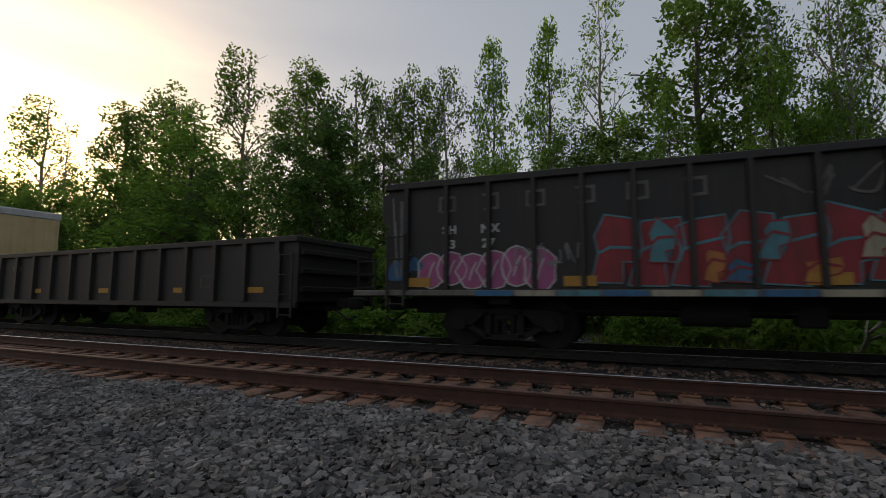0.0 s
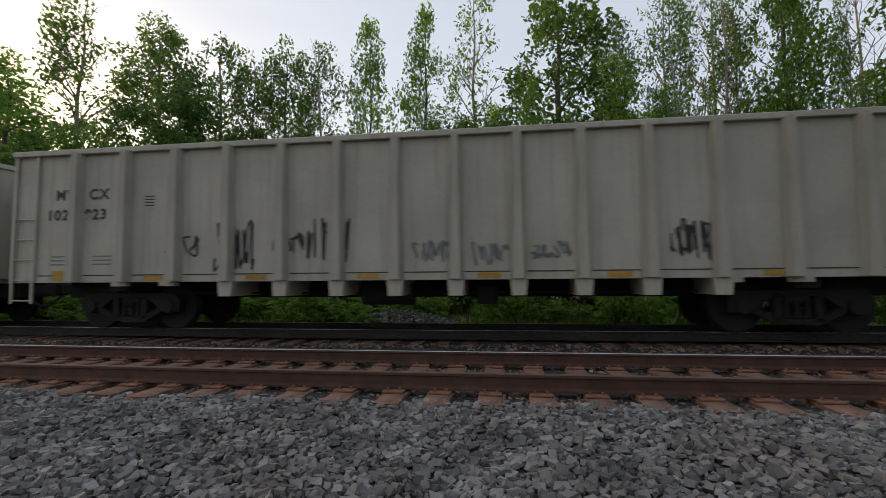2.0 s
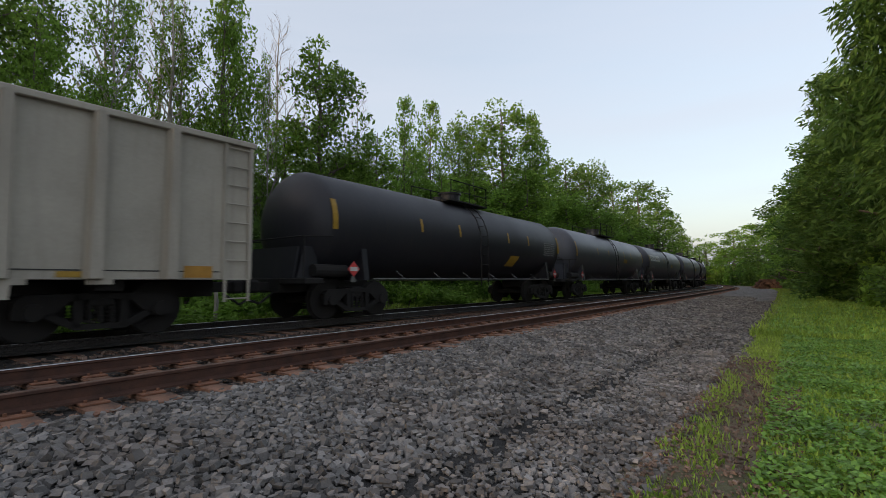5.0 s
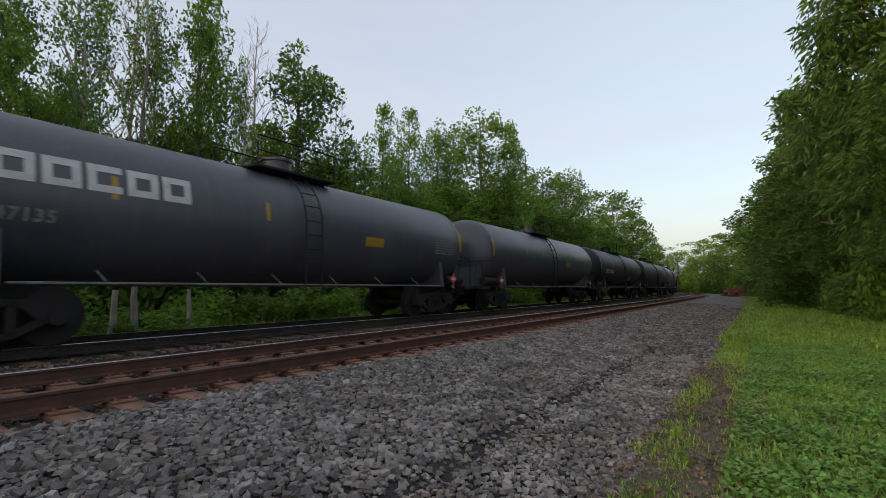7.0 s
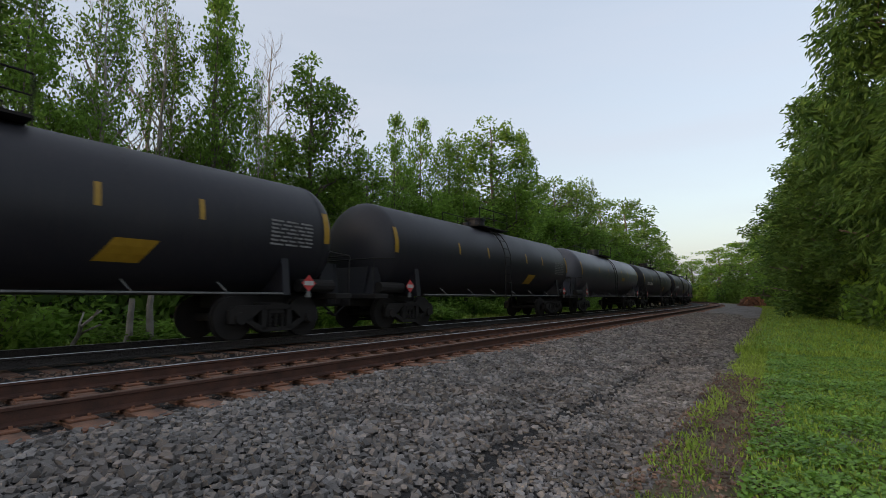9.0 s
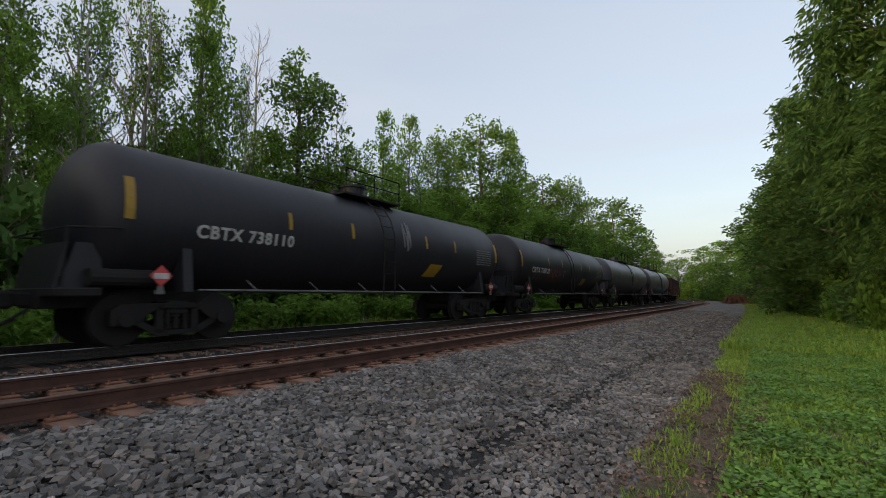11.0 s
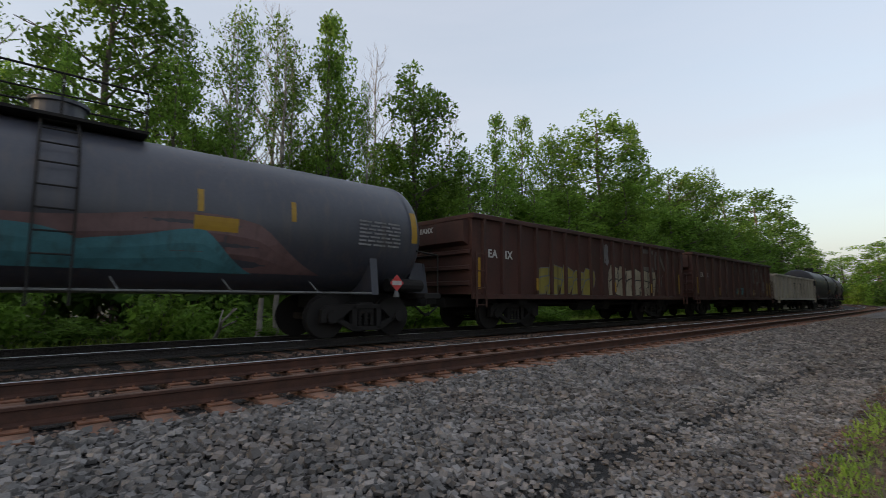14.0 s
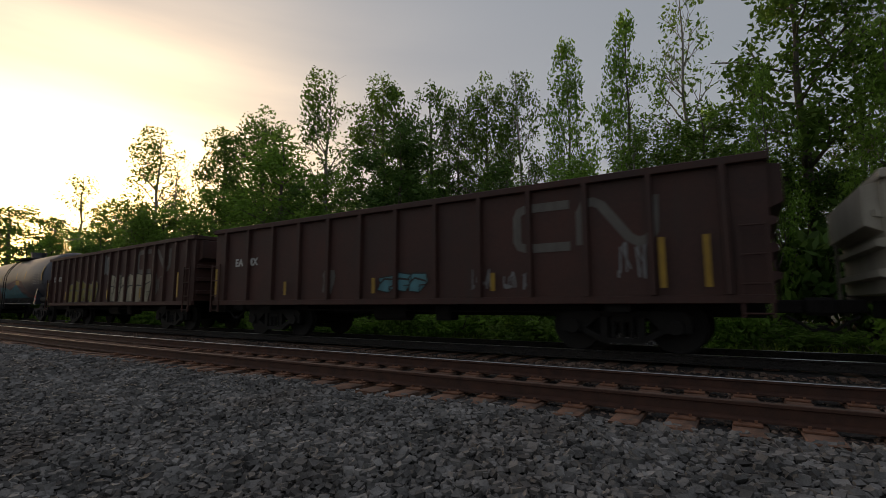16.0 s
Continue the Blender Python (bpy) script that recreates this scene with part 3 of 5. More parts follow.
# kind, x, y, top, width: the wood's skyline behind the train
for k, x, y, h, w in (
        ("locust", -56, 30, 20.7, 10), ("oak", -39.5, 27, 16.4, 6.9), ("oak", -34, 27, 16.8, 7.2), ("locust", -24.8, 25, 17.5, 7.3), ("full", -25.1, 21, 11.5, 8.6),
        ("oak", -20.3, 26, 16.2, 6.1), ("elm", -16.4, 26, 15, 5.3), ("vine", -14.3, 19, 9.8, 5.5), ("elm", -14.7, 27, 14, 3.9), ("oak", -12.2, 26, 14.2, 4.3),
        ("locust", -9.6, 25, 14, 4.3), ("poplar", -6.7, 24, 14.4, 3.4), ("poplar", -3.6, 23, 14.3, 3.5), ("ash", -1, 24, 15.7, 4.9), ("maple", 2.8, 22, 14.5, 6.1),
        ("poplar", 1.3, 19, 8.8, 2.1), ("ash", 7.8, 23, 14.6, 4), ("full", 4.6, 19, 9.6, 3), ("bare", 10.6, 25, 17.1, 4.4), ("poplar", 12, 21, 15, 4.2),
        ("locust", 10.5, 22, 13.6, 3.9), ("bare", 17.1, 24, 16.3, 4.7), ("maple", 16.9, 20, 13.4, 5.5), ("bare", 21.7, 22, 13.3, 3.4)):
    tree(k, x, y, h, w)
for k, x, y, h, w in (
        ("locust", 14.3, 21, 12.3, 2.1), ("ash", 4.9, 25, 13.7, 4), ("locust", 5.1, 20, 11.5, 2.9), ("poplar", 11.3, 20, 14.4, 3.4), ("ash", 9.5, 21, 13.9, 3.9),
        ("locust", 6.8, 19, 12, 3.2), ("poplar", 22.7, 19, 12.2, 3.5), ("poplar", 26.7, 20, 13.4, 3.9), ("full", 19.1, 18, 9.1, 4.5), ("oak", 30.4, 20, 13.1, 4.3),
        ("oak", 35.5, 19, 15.3, 8.2), ("poplar", 41.4, 19, 16.4, 5.3), ("full", 35.6, 17, 9.9, 6.8), ("oak", 49.5, 19, 13.4, 7.3), ("oak", 58.5, 19.5, 15.1, 7.4),
        ("spire", 66.6, 20, 17.2, 2.3), ("oak", 73.4, 20, 15.2, 10.1), ("oak", 87.9, 20, 17.5, 11.8), ("full", 101.6, 20.5, 16.3, 12), ("oak", 124.1, 22, 14.5, 10.8),
        ("full", 160, 25, 13.8, 13.7)):
    tree(k, x, y, h, w)
for k, x, y, h, w in (
        ("ash", -80, 32, 19.0, 11), ("oak", -106, 34, 17.5, 17), ("bare", -43, 25, 14.0, 6), ("oak", -60, 29, 13, 10), ("full", -52, 24, 9, 9), ("full", -41, 23, 9, 8), ("oak", -90, 32, 14, 14), ("full", -33, 22, 9.5, 7),
        ("full", 46, 17.5, 9.5, 7), ("full", 30, 18.5, 8.5, 6.5), ("full", 25, 18, 7.5, 6), ("oak", 54, 22, 12.5, 7), ("full", 64, 19, 10.5, 8), ("full", 80, 20, 12, 9), ("elm", 45, 22, 13, 6)):
    tree(k, x, y, h, w)
# the wood across the verge: kind, metres along the line, metres to its right, top, width
for k, s, off, h, w in (
        ("sumac", 27.5, 5.6, 21.0, 7.4), ("sumac", 18.5, 6.9, 18.0, 6.6), ("edge", 22.5, 8.4, 20.0, 8.0), ("sumac", 23.0, 5.4, 9.5, 5.2), ("edge", 31.5, 4.9, 9.0, 6.0), ("edge", 37.0, 3.9, 13.4, 8.6), ("edge", 33, 9.5, 17, 9),
        ("edge", 46, 4.1, 12.6, 9.6), ("full", 41, 8, 15, 10), ("full", 52, 7.5, 14, 10), ("edge", 58, 3.9, 12.6, 10.0), ("full", 69, 4.4, 13.0, 10.5), ("full", 76, 8.0, 14.0, 11), ("full", 81, 4.6, 13.0, 11),
        ("full", 93, 5.0, 13.6, 12), ("full", 107, 5.6, 14.0, 13), ("oak", 123, 6.5, 14.4, 14), ("full", 140, 7.5, 14.5, 15), ("full", 160, 8.5, 15.0, 17)):
    x, y, _ = at(s, -off)
    tree(k, x, y, h, w)
for i in range(26):
    a = i * 9 + tree_rnd.uniform(-2, 2)
    tree(("full", "oak", "maple")[i % 3], 178 + 0.12 * a + tree_rnd.uniform(-6, 6), -40 + a, tree_rnd.uniform(11, 14), tree_rnd.uniform(12, 17), 0.0)
# deeper rows of the wood, seen between the stems
for i in range(30):
    x = 17 + i * 3.3 + tree_rnd.uniform(-1, 1)
    tree(("full", "oak", "elm")[i % 3], x, 19.0 + 0.03 * x + tree_rnd.uniform(0, 3), tree_rnd.uniform(8.0, 10.0) + 0.02 * x, tree_rnd.uniform(5, 6.5))
for i in range(44):
    x = -66 + i * 2.6 + tree_rnd.uniform(-0.8, 0.8)
    tree(("oak", "maple", "elm", "full", "locust")[i % 5], x, tree_rnd.uniform(20.0, 22.5) + max(0, x * 0.02), tree_rnd.uniform(5.6, 8.6), tree_rnd.uniform(3.4, 4.8))
for i in range(36):
    x = -70 + i * 4.6 + tree_rnd.uniform(-1.2, 1.2)
    tree(("ash", "distant_dark", "locust", "distant")[i % 4], x, tree_rnd.uniform(29, 37), tree_rnd.uniform(9.5, 13.0), tree_rnd.uniform(4.5, 6.5))


# ---------- old posts and a fallen limb behind the far track ----------
def old_post(x, y, h, r, lean):
    rnd3 = random.Random(int(x * 10))
    t = thing("post", "weathered pale wooden post standing in the weeds", "post", "old posts", m=Matrix.Translation((x, y, ground_height(x, y, y) - 0.06)))
    bm = bmesh.new()
    p = Vector((0, 0, 0))
    for k in range(5):
        q = Vector((lean * (k + 1) / 5 + rnd3.uniform(-0.02, 0.02), rnd3.uniform(-0.02, 0.02), h * (k + 1) / 5))
        cyl(bm, p, q, r * (1 - 0.06 * k), r * (1 - 0.06 * (k + 1)), 9, True)
        p = q
    part("shaft", bm, M_PALE, t)


for x, y, h, r, lean in ((5.9, 14.0, 1.5, 0.10, 0.05), (6.5, 14.1, 1.6, 0.11, -0.04), (8.1, 14.3, 1.5, 0.08, 0.0)):
    old_post(x, y, h, r, lean)
bm = bmesh.new()
limb(bm, Vector((0, 0, 0)), Vector((0.5, -0.1, 0.85)).normalized(), 1.0, 0.06, random.Random(4), 1, [], 0.5)
fallen = thing("fallen_limb", "bare pale broken limb lying in the weeds", "branch", m=Matrix.Translation((4.6, 14.3, ground_height(0, 0, 14.3) - 0.05)))
part("wood", bm, M_PALE, fallen)


# ---------- undergrowth ----------
def bush_kind(seed, material):
    rnd = random.Random(seed)
    bm = bmesh.new()
    C = []
    for k in range(6):
        a = rnd.uniform(0, 6.28)
        tips = []
        limb(bm, Vector((rnd.uniform(-0.3, 0.3), rnd.uniform(-0.3, 0.3), -0.1)), Vector((math.cos(a) * 0.7, math.sin(a) * 0.7, 1)).normalized(), rnd.uniform(0.6, 1.3), 0.022, rnd, 1, tips, 0.4)
        C += [(t.x, t.y, t.z, rnd.uniform(0.2, 0.38)) for t in tips]
    for k in range(40):
        a, r = rnd.uniform(0, 6.28), rnd.random() ** 0.5
        C.append((r * math.cos(a), r * math.sin(a), rnd.uniform(0.1, 1.5) * (1.1 - 0.6 * r), rnd.uniform(0.2, 0.36)))
    stems = bpy.data.meshes.new("woody_base")
    bm.to_mesh(stems)
    bm.free()
    stems.materials.append(M_BARK)
    return stems, leaf_cloud("foliage", C, 24, 0.105, material, seed)


BUSH = [bush_kind(21, M_LEAF), bush_kind(22, M_LEAFB), bush_kind(23, M_LEAFD)]
BUSH_LABEL = ("mid-green leafy shrub beside the track", "bright green leafy shrub beside the track", "dark green shrub under the trees")


def bush(k, x, y, w, h, base=None):
    z = ground_height(x, y, y) if base is None else base
    t = thing("shrub", BUSH_LABEL[k], "shrub", "undergrowth", m=Matrix.Translation((x, y, z)) @ Matrix.Rotation(tree_rnd.uniform(0, 6.28), 4, "Z"))
    sc = Matrix.Diagonal((w / 2, w / 2, h / 1.6, 1))
    share("woody_base", BUSH[k][0], t, sc)
    share("foliage", BUSH[k][1], t, sc)


for i in range(70):
    x = -60 + i * 1.75 + tree_rnd.uniform(-0.6, 0.6)
    bush(tree_rnd.choice((0, 1, 1)), x, tree_rnd.uniform(14.2, 16.6) + max(0, x * 0.03), tree_rnd.uniform(1.8, 2.8), tree_rnd.uniform(0.7, 1.5))
for i in range(62):
    x = -75 + i * 2.3 + tree_rnd.uniform(-0.6, 0.6)
    bush(tree_rnd.choice((0, 2, 0)), x, tree_rnd.uniform(18.0, 20.5) + max(0, x * 0.03), tree_rnd.uniform(3.0, 4.5), tree_rnd.uniform(2.4, 4.6))
for i in range(40):
    x = -80 + i * 4 + tree_rnd.uniform(-1, 1)
    bush(2, x, tree_rnd.uniform(23, 28), tree_rnd.uniform(4, 6), tree_rnd.uniform(3.0, 5.0))
for i in range(30):
    x, y, _ = at(24 + i * 3.2, -tree_rnd.uniform(3.9, 4.8))
    bush(tree_rnd.choice((0, 1, 2)), x, y, tree_rnd.uniform(2.2, 3.4), tree_rnd.uniform(1.2, 3.0), -0.3)


for i in range(24):
    y = -45 + i * 9.5
    bush(tree_rnd.choice((0, 2)), 168 + 0.12 * y + tree_rnd.uniform(-3, 3), y, tree_rnd.uniform(13, 17), tree_rnd.uniform(5, 7), -0.6)
for i in range(14):
    x, y, _ = at(100 + i * 6, -5.0)
    bush(tree_rnd.choice((0, 1, 2)), x, y, tree_rnd.uniform(5, 7), tree_rnd.uniform(4, 6), -0.4)


# ---------- grass ----------
def blades(name, n, s0, s1, o0, o1, hmin, hmax, power, seed, label, patchy=0.0):
    rng = np.random.default_rng(seed)
    S = s0 + (s1 - s0) * rng.random(n) ** power
    O = rng.uniform(o0, o1, n)
    keep, P = [], []
    for i in range(n):
        x, y, h = at(S[i], O[i])
        q = noise.noise((x * 0.9, y * 0.9, 7)) + 0.6 * noise.noise((x * 3, y * 3, 2))
        mid = 0.16 + 0.055 * (S[i] - 2.5) + 0.14 * noise.noise((x * 1.3, y * 1.3, 5))
        bare = S[i] < 8.5 and abs(O[i] - mid) < 0.06 + 0.10 * rng.random()
        edge = 0.88 - 0.22 * (0.5 + noise.noise((x * 1.1, 0, 9))) - 0.12 * rng.random()
        if patchy and (O[i] > edge or (bare and rng.random() < 0.93) or (O[i] > mid and q < -0.3 + 0.2 * rng.random())):
            continue
        P.append((x, y, ground_height(x, y, O[i]) + 0.01))
    P = np.array(P)
    n = len(P)
    a = rng.uniform(0, 2 * np.pi, n)
    H = hmin + (hmax - hmin) * rng.random(n) ** 1.5
    lean = np.stack([np.cos(a), np.sin(a), np.zeros(n)], 1) * (H * rng.uniform(0.1, 0.8, n))[:, None]
    side = np.stack([-np.sin(a), np.cos(a), np.zeros(n)], 1) * (0.004 + 0.05 * H)[:, None] * rng.uniform(0.5, 1.3, n)[:, None]
    up = np.zeros((n, 3))
    up[:, 2] = H
    V = np.stack([P - 0.4 * side, P + 0.4 * side, P + side + 0.5 * lean + 0.65 * up, P + lean + up, P - side + 0.5 * lean + 0.65 * up], 1).reshape(-1, 3)
    me = bpy.data.meshes.new(name)
    me.vertices.add(n * 5)
    me.vertices.foreach_set("co", V.reshape(-1))
    me.loops.add(n * 5)
    me.loops.foreach_set("vertex_index", np.arange(n * 5, dtype=np.int32))
    me.polygons.add(n)
    me.polygons.foreach_set("loop_start", np.arange(0, n * 5, 5, dtype=np.int32))
    me.update(calc_edges=True)
    me.materials.append(M_GRASS)
    return tagged(new(name, me), label, "grass", "", "stuff")


blades("grass", 110000, 0.8, 14, -3.8, 0.86, 0.02, 0.085, 1.3, 31, "short bright green grass of the verge", 0.9)
blades("grass", 45000, 13, 85, -6.5, 0.8, 0.05, 0.19, 1.7, 32, "taller green grass further along the verge")


def weeds(name, n, s0, s1, o0, o1, leaf, power, seed, label):
    """Low broad leaves, three to a stalk, lying nearly flat."""
    rng = np.random.default_rng(seed)
    S, O = s0 + (s1 - s0) * rng.random(n) ** power, o0 + (o1 - o0) * rng.random(n) ** 0.9
    base = np.array([(*at(S[i], O[i])[:2], 0.0) for i in range(n)])
    for i in range(n):
        tall = 0.05 + 0.07 * (0.5 + noise.noise((base[i, 0] * 1.7, base[i, 1] * 1.7, 4)))
        base[i, 2] = ground_height(0, 0, O[i]) + rng.uniform(0.25, 1.0) * tall
    V = []
    for k in range(3):
        a = rng.uniform(0, 2 * np.pi, n) + k * 2.1
        L = leaf * rng.uniform(0.6, 1.4, n)
        out = np.stack([np.cos(a), np.sin(a), rng.uniform(-0.5, 0.55, n)], 1) * L[:, None]
        wide = np.stack([-np.sin(a), np.cos(a), rng.uniform(-0.4, 0.4, n)], 1) * (0.42 * L)[:, None]
        V.append(np.stack([base, base + 0.55 * out + wide, base + out, base + 0.55 * out - wide], 1))
    V = np.stack(V, 1).reshape(-1, 3)
    me = bpy.data.meshes.new(name)
    me.vertices.add(len(V))
    me.vertices.foreach_set("co", V.reshape(-1))
    me.loops.add(len(V))
    me.loops.foreach_set("vertex_index", np.arange(len(V), dtype=np.int32))
    me.polygons.add(len(V) // 4)
    me.polygons.foreach_set("loop_start", np.arange(0, len(V), 4, dtype=np.int32))
    me.update(calc_edges=True)
    me.materials.append(M_CLOVER)
    return tagged(new(name, me), label, "weeds", "", "stuff")


weeds("clover", 54000, 1.0, 15, -4.2, 0.16, 0.036, 1.4, 35, "low bright green clover and broad-leaved weeds")
weeds("clover", 20000, 14, 60, -6.0, 0.5, 0.075, 1.6, 36, "low green weeds further along the verge")
blades("grass", 36000, -45, 75, 12.3, 16.0, 0.08, 0.36, 1.0, 33, "pale green weeds behind the far track")


# ---------- the train ----------
V_TRAIN = 19.13
CARS = []       # (thing, centre at the start, half the distance between bogies)


def mesh_of(name, bm, material):
    me = bpy.data.meshes.new(name)
    bm.to_mesh(me)
    bm.free()
    me.materials.append(material)
    return me


def wheelset_mesh():
    bm = bmesh.new()
    cyl(bm, (0, -1.0, 0.46), (0, 1.0, 0.46), 0.085, seg=12)
    for s in (-1, 1):
        cyl(bm, (0, s * 0.70, 0.46), (0, s * 0.82, 0.46), 0.46, 0.455, seg=28)
        cyl(bm, (0, s * 0.68, 0.46), (0, s * 0.70, 0.46), 0.49, seg=28)
        cyl(bm, (0, s * 0.82, 0.46), (0, s * 0.86, 0.46), 0.16, 0.13, seg=14)
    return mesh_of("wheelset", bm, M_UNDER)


def sideframe_mesh():
    """The cast side frame of a bogie, with two windows and springs."""
    bm = bmesh.new()
    for o in (((-1.12, 0.36), (-0.72, 0.36), (-0.42, 0.62), (-0.24, 0.62), (-0.24, 0.74), (-1.0, 0.72), (-1.12, 0.62)),
              ((1.12, 0.36), (0.72, 0.36), (0.42, 0.62), (0.24, 0.62), (0.24, 0.74), (1.0, 0.72), (1.12, 0.62)),
              ((-0.80, 0.40), (-0.36, 0.16), (0.36, 0.16), (0.80, 0.40), (0.66, 0.44), (0.30, 0.25), (-0.30, 0.25), (-0.66, 0.44))):
        prism(bm, o, "y", -0.07, 0.07)
    box(bm, -0.30, 0.30, -0.08, 0.08, 0.64, 0.74, 0.01)
    for x in (-0.32, 0.32):
        box(bm, x - 0.06, x + 0.06, -0.07, 0.07, 0.2, 0.70)
    for x in (-0.88, 0.88):
        cyl(bm, (x, -0.13, 0.46), (x, 0.0, 0.46), 0.13, 0.15, 12)
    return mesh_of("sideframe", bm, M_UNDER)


def spring_mesh():
    bm = bmesh.new()
    cyl(bm, (0, 0, 0.26), (0, 0, 0.62), 0.045, seg=8)
    for k in range(5):
        cyl(bm, (0, 0, 0.27 + k * 0.07), (0, 0, 0.305 + k * 0.07), 0.065, seg=10)
    return mesh_of("spring", bm, M_UNDER)


WHEELSET, FRAME_ME, SPRINGS = wheelset_mesh(), sideframe_mesh(), spring_mesh()


def bogie(car, x):
    bm = bmesh.new()
    box(bm, -0.2, 0.2, -1.05, 1.05, 0.52, 0.78, 0.03)
    cyl(bm, (0, 0, 0.78), (0, 0, 0.92), 0.22, seg=16)
    b = part("bogie", bm, M_UNDER, car, "grimy cast steel bogie, black with under-car shade added")
    b.matrix_basis = Matrix.Translation((x, 0, 0))
    for d in (-0.88, 0.88):
        share("wheelset", WHEELSET, b, Matrix.Translation((d, 0, 0)))
    for y in (-1.0, 1.0):
        share("sideframe", FRAME_ME, b, Matrix.Translation((0, y, 0)))
        for x2 in (-0.16, 0.0, 0.16):
            share("spring", SPRINGS, b, Matrix.Translation((x2, y, 0)))
    return b


def coupler(car, x, s):
    bm = bmesh.new()
    box(bm, min(x, x + s * 0.45), max(x, x + s * 0.45), -0.09, 0.09, 0.70, 0.92, 0.02)
    box(bm, min(x + s * 0.40, x + s * 0.68), max(x + s * 0.40, x + s * 0.68), -0.17, 0.17, 0.66, 0.96, 0.05)
    cyl(bm, (x + s * 0.15, -0.28, 0.66), (x + s * 0.5, -0.30, 0.42), 0.028, seg=6)
    cyl(bm, (x + s * 0.5, -0.30, 0.42), (x + s * 0.7, -0.2, 0.50), 0.028, seg=6)
    part("coupler", bm, M_UNDER, car, "dark steel coupler with an air hose")


def ladder(car, x0, x1, y, z0, z1, n, material, r=0.014, name="ladder"):
    bm = bmesh.new()
    for x in (x0, x1):
        box(bm, x - 0.02, x + 0.02, y - 0.02, y + 0.02, z0, z1)
    for k in range(n):
        z = z0 + 0.06 + (z1 - z0 - 0.12) * k / max(1, n - 1)
        cyl(bm, (x0, y, z), (x1, y, z), r, seg=6)
    return part(name, bm, material, car)


def panel(car, name, x0, x1, z0, z1, y, material, label="", side=-1, thick=0.006):
    bm = bmesh.new()
    box(bm, x0, x1, min(y, y + side * thick), max(y, y + side * thick), z0, z1)
    return part(name, bm, material, car, label)


def ribbon(bm, pts, w, y):
    """A flat painted stroke through the points (x, z), w wide, just proud of y."""
    n = len(pts)
    vs = []
    for i, (x, z) in enumerate(pts):
        a, b = pts[max(0, i - 1)], pts[min(n - 1, i + 1)]
        tx, tz = b[0] - a[0], b[1] - a[1]
        l = math.hypot(tx, tz) or 1
        k = w * (0.6 + 0.4 * math.sin(math.pi * (i + 0.5) / n))
        vs.append((bm.verts.new((x - tz / l * k / 2, y, z + tx / l * k / 2)), bm.verts.new((x + tz / l * k / 2, y, z - tx / l * k / 2))))
    for (a, b), (c, d) in zip(vs, vs[1:]):
        bm.faces.new((a, b, d, c))


def scrawl(car, x0, x1, z0, z1, y, material, seed, n=7, w=0.05, label="sprayed graffiti tag"):
    rnd = random.Random(seed)
    for k in range(n):
        cx = x0 + (x1 - x0) * (k + 0.5) / n
        hw, hh = (x1 - x0) / n * 0.62, (z1 - z0) / 2
        way = [(cx + rnd.uniform(-hw, hw), (z0 + z1) / 2 + hh * rnd.choice((-1, 1)) * rnd.uniform(0.3, 1.0)) for i in range(rnd.randint(4, 6))]
        pts = []
        for i in range(len(way) - 1):
            a, b, c_, d = way[max(0, i - 1)], way[i], way[i + 1], way[min(len(way) - 1, i + 2)]
            for q in range(5):
                u = q / 5
                pts.append(tuple(0.5 * (2 * b[e] + (c_[e] - a[e]) * u + (2 * a[e] - 5 * b[e] + 4 * c_[e] - d[e]) * u * u + (3 * b[e] - a[e] - 3 * c_[e] + d[e]) * u ** 3) for e in (0, 1)))
        pts.append(way[-1])
        bm = bmesh.new()
        ribbon(bm, pts, w, y - 0.0004 * k)
        part("graffiti_stroke", bm, material, car, label if k == 0 else "")


def blocks(car, x0, x1, z0, z1, y, fill, edge, seed, n=5, label="large graffiti lettering shapes"):
    """Chunky outlined graffiti shapes, no readable word."""
    rnd = random.Random(seed)
    w = (x1 - x0) / n
    for k in range(n):
        a, b = x0 + k * w, x0 + (k + 1) * w * 1.0
        a, b = a - 0.1 * w, b + 0.12 * w
        o = [(a - rnd.uniform(-0.05, 0.1), z0 + rnd.uniform(0, 0.08)), (b - w * rnd.uniform(0.3, 0.5), z0 + rnd.uniform(-0.03, 0.05)), (b - w * 0.45, z0 + (z1 - z0) * rnd.uniform(0.25, 0.4)), (b - w * 0.1, z0 + (z1 - z0) * 0.35),
             (b + 0.02, z1 - (z1 - z0) * rnd.uniform(0.3, 0.45)), (b - w * 0.05, z1 - rnd.uniform(0, 0.15)), (a + w * rnd.uniform(0.2, 0.5), z1 + rnd.uniform(-0.1, 0.12)), (a + w * 0.05, z1 - (z1 - z0) * rnd.uniform(0.1, 0.3)), (a + w * 0.15, (z0 + z1) / 2)]
        bm, be = bmesh.new(), bmesh.new()
        bm.faces.new([bm.verts.new((x, y - 0.001 * k, z)) for x, z in o])
        bmesh.ops.triangulate(bm, faces=bm.faces[:])
        ribbon(be, o + [o[0]], 0.035, y - 0.007 - 0.0004 * k)
        ribbon(be, [o[8], ((o[2][0] + o[8][0]) / 2, o[8][1] + 0.1), (o[4][0] - 0.1 * w, o[4][1])], 0.05, y - 0.0075 - 0.0004 * k)
        g = part("graffiti", bm, fill, car, label if k == 0 else "")
        part("graffiti_outline", be, edge, g)


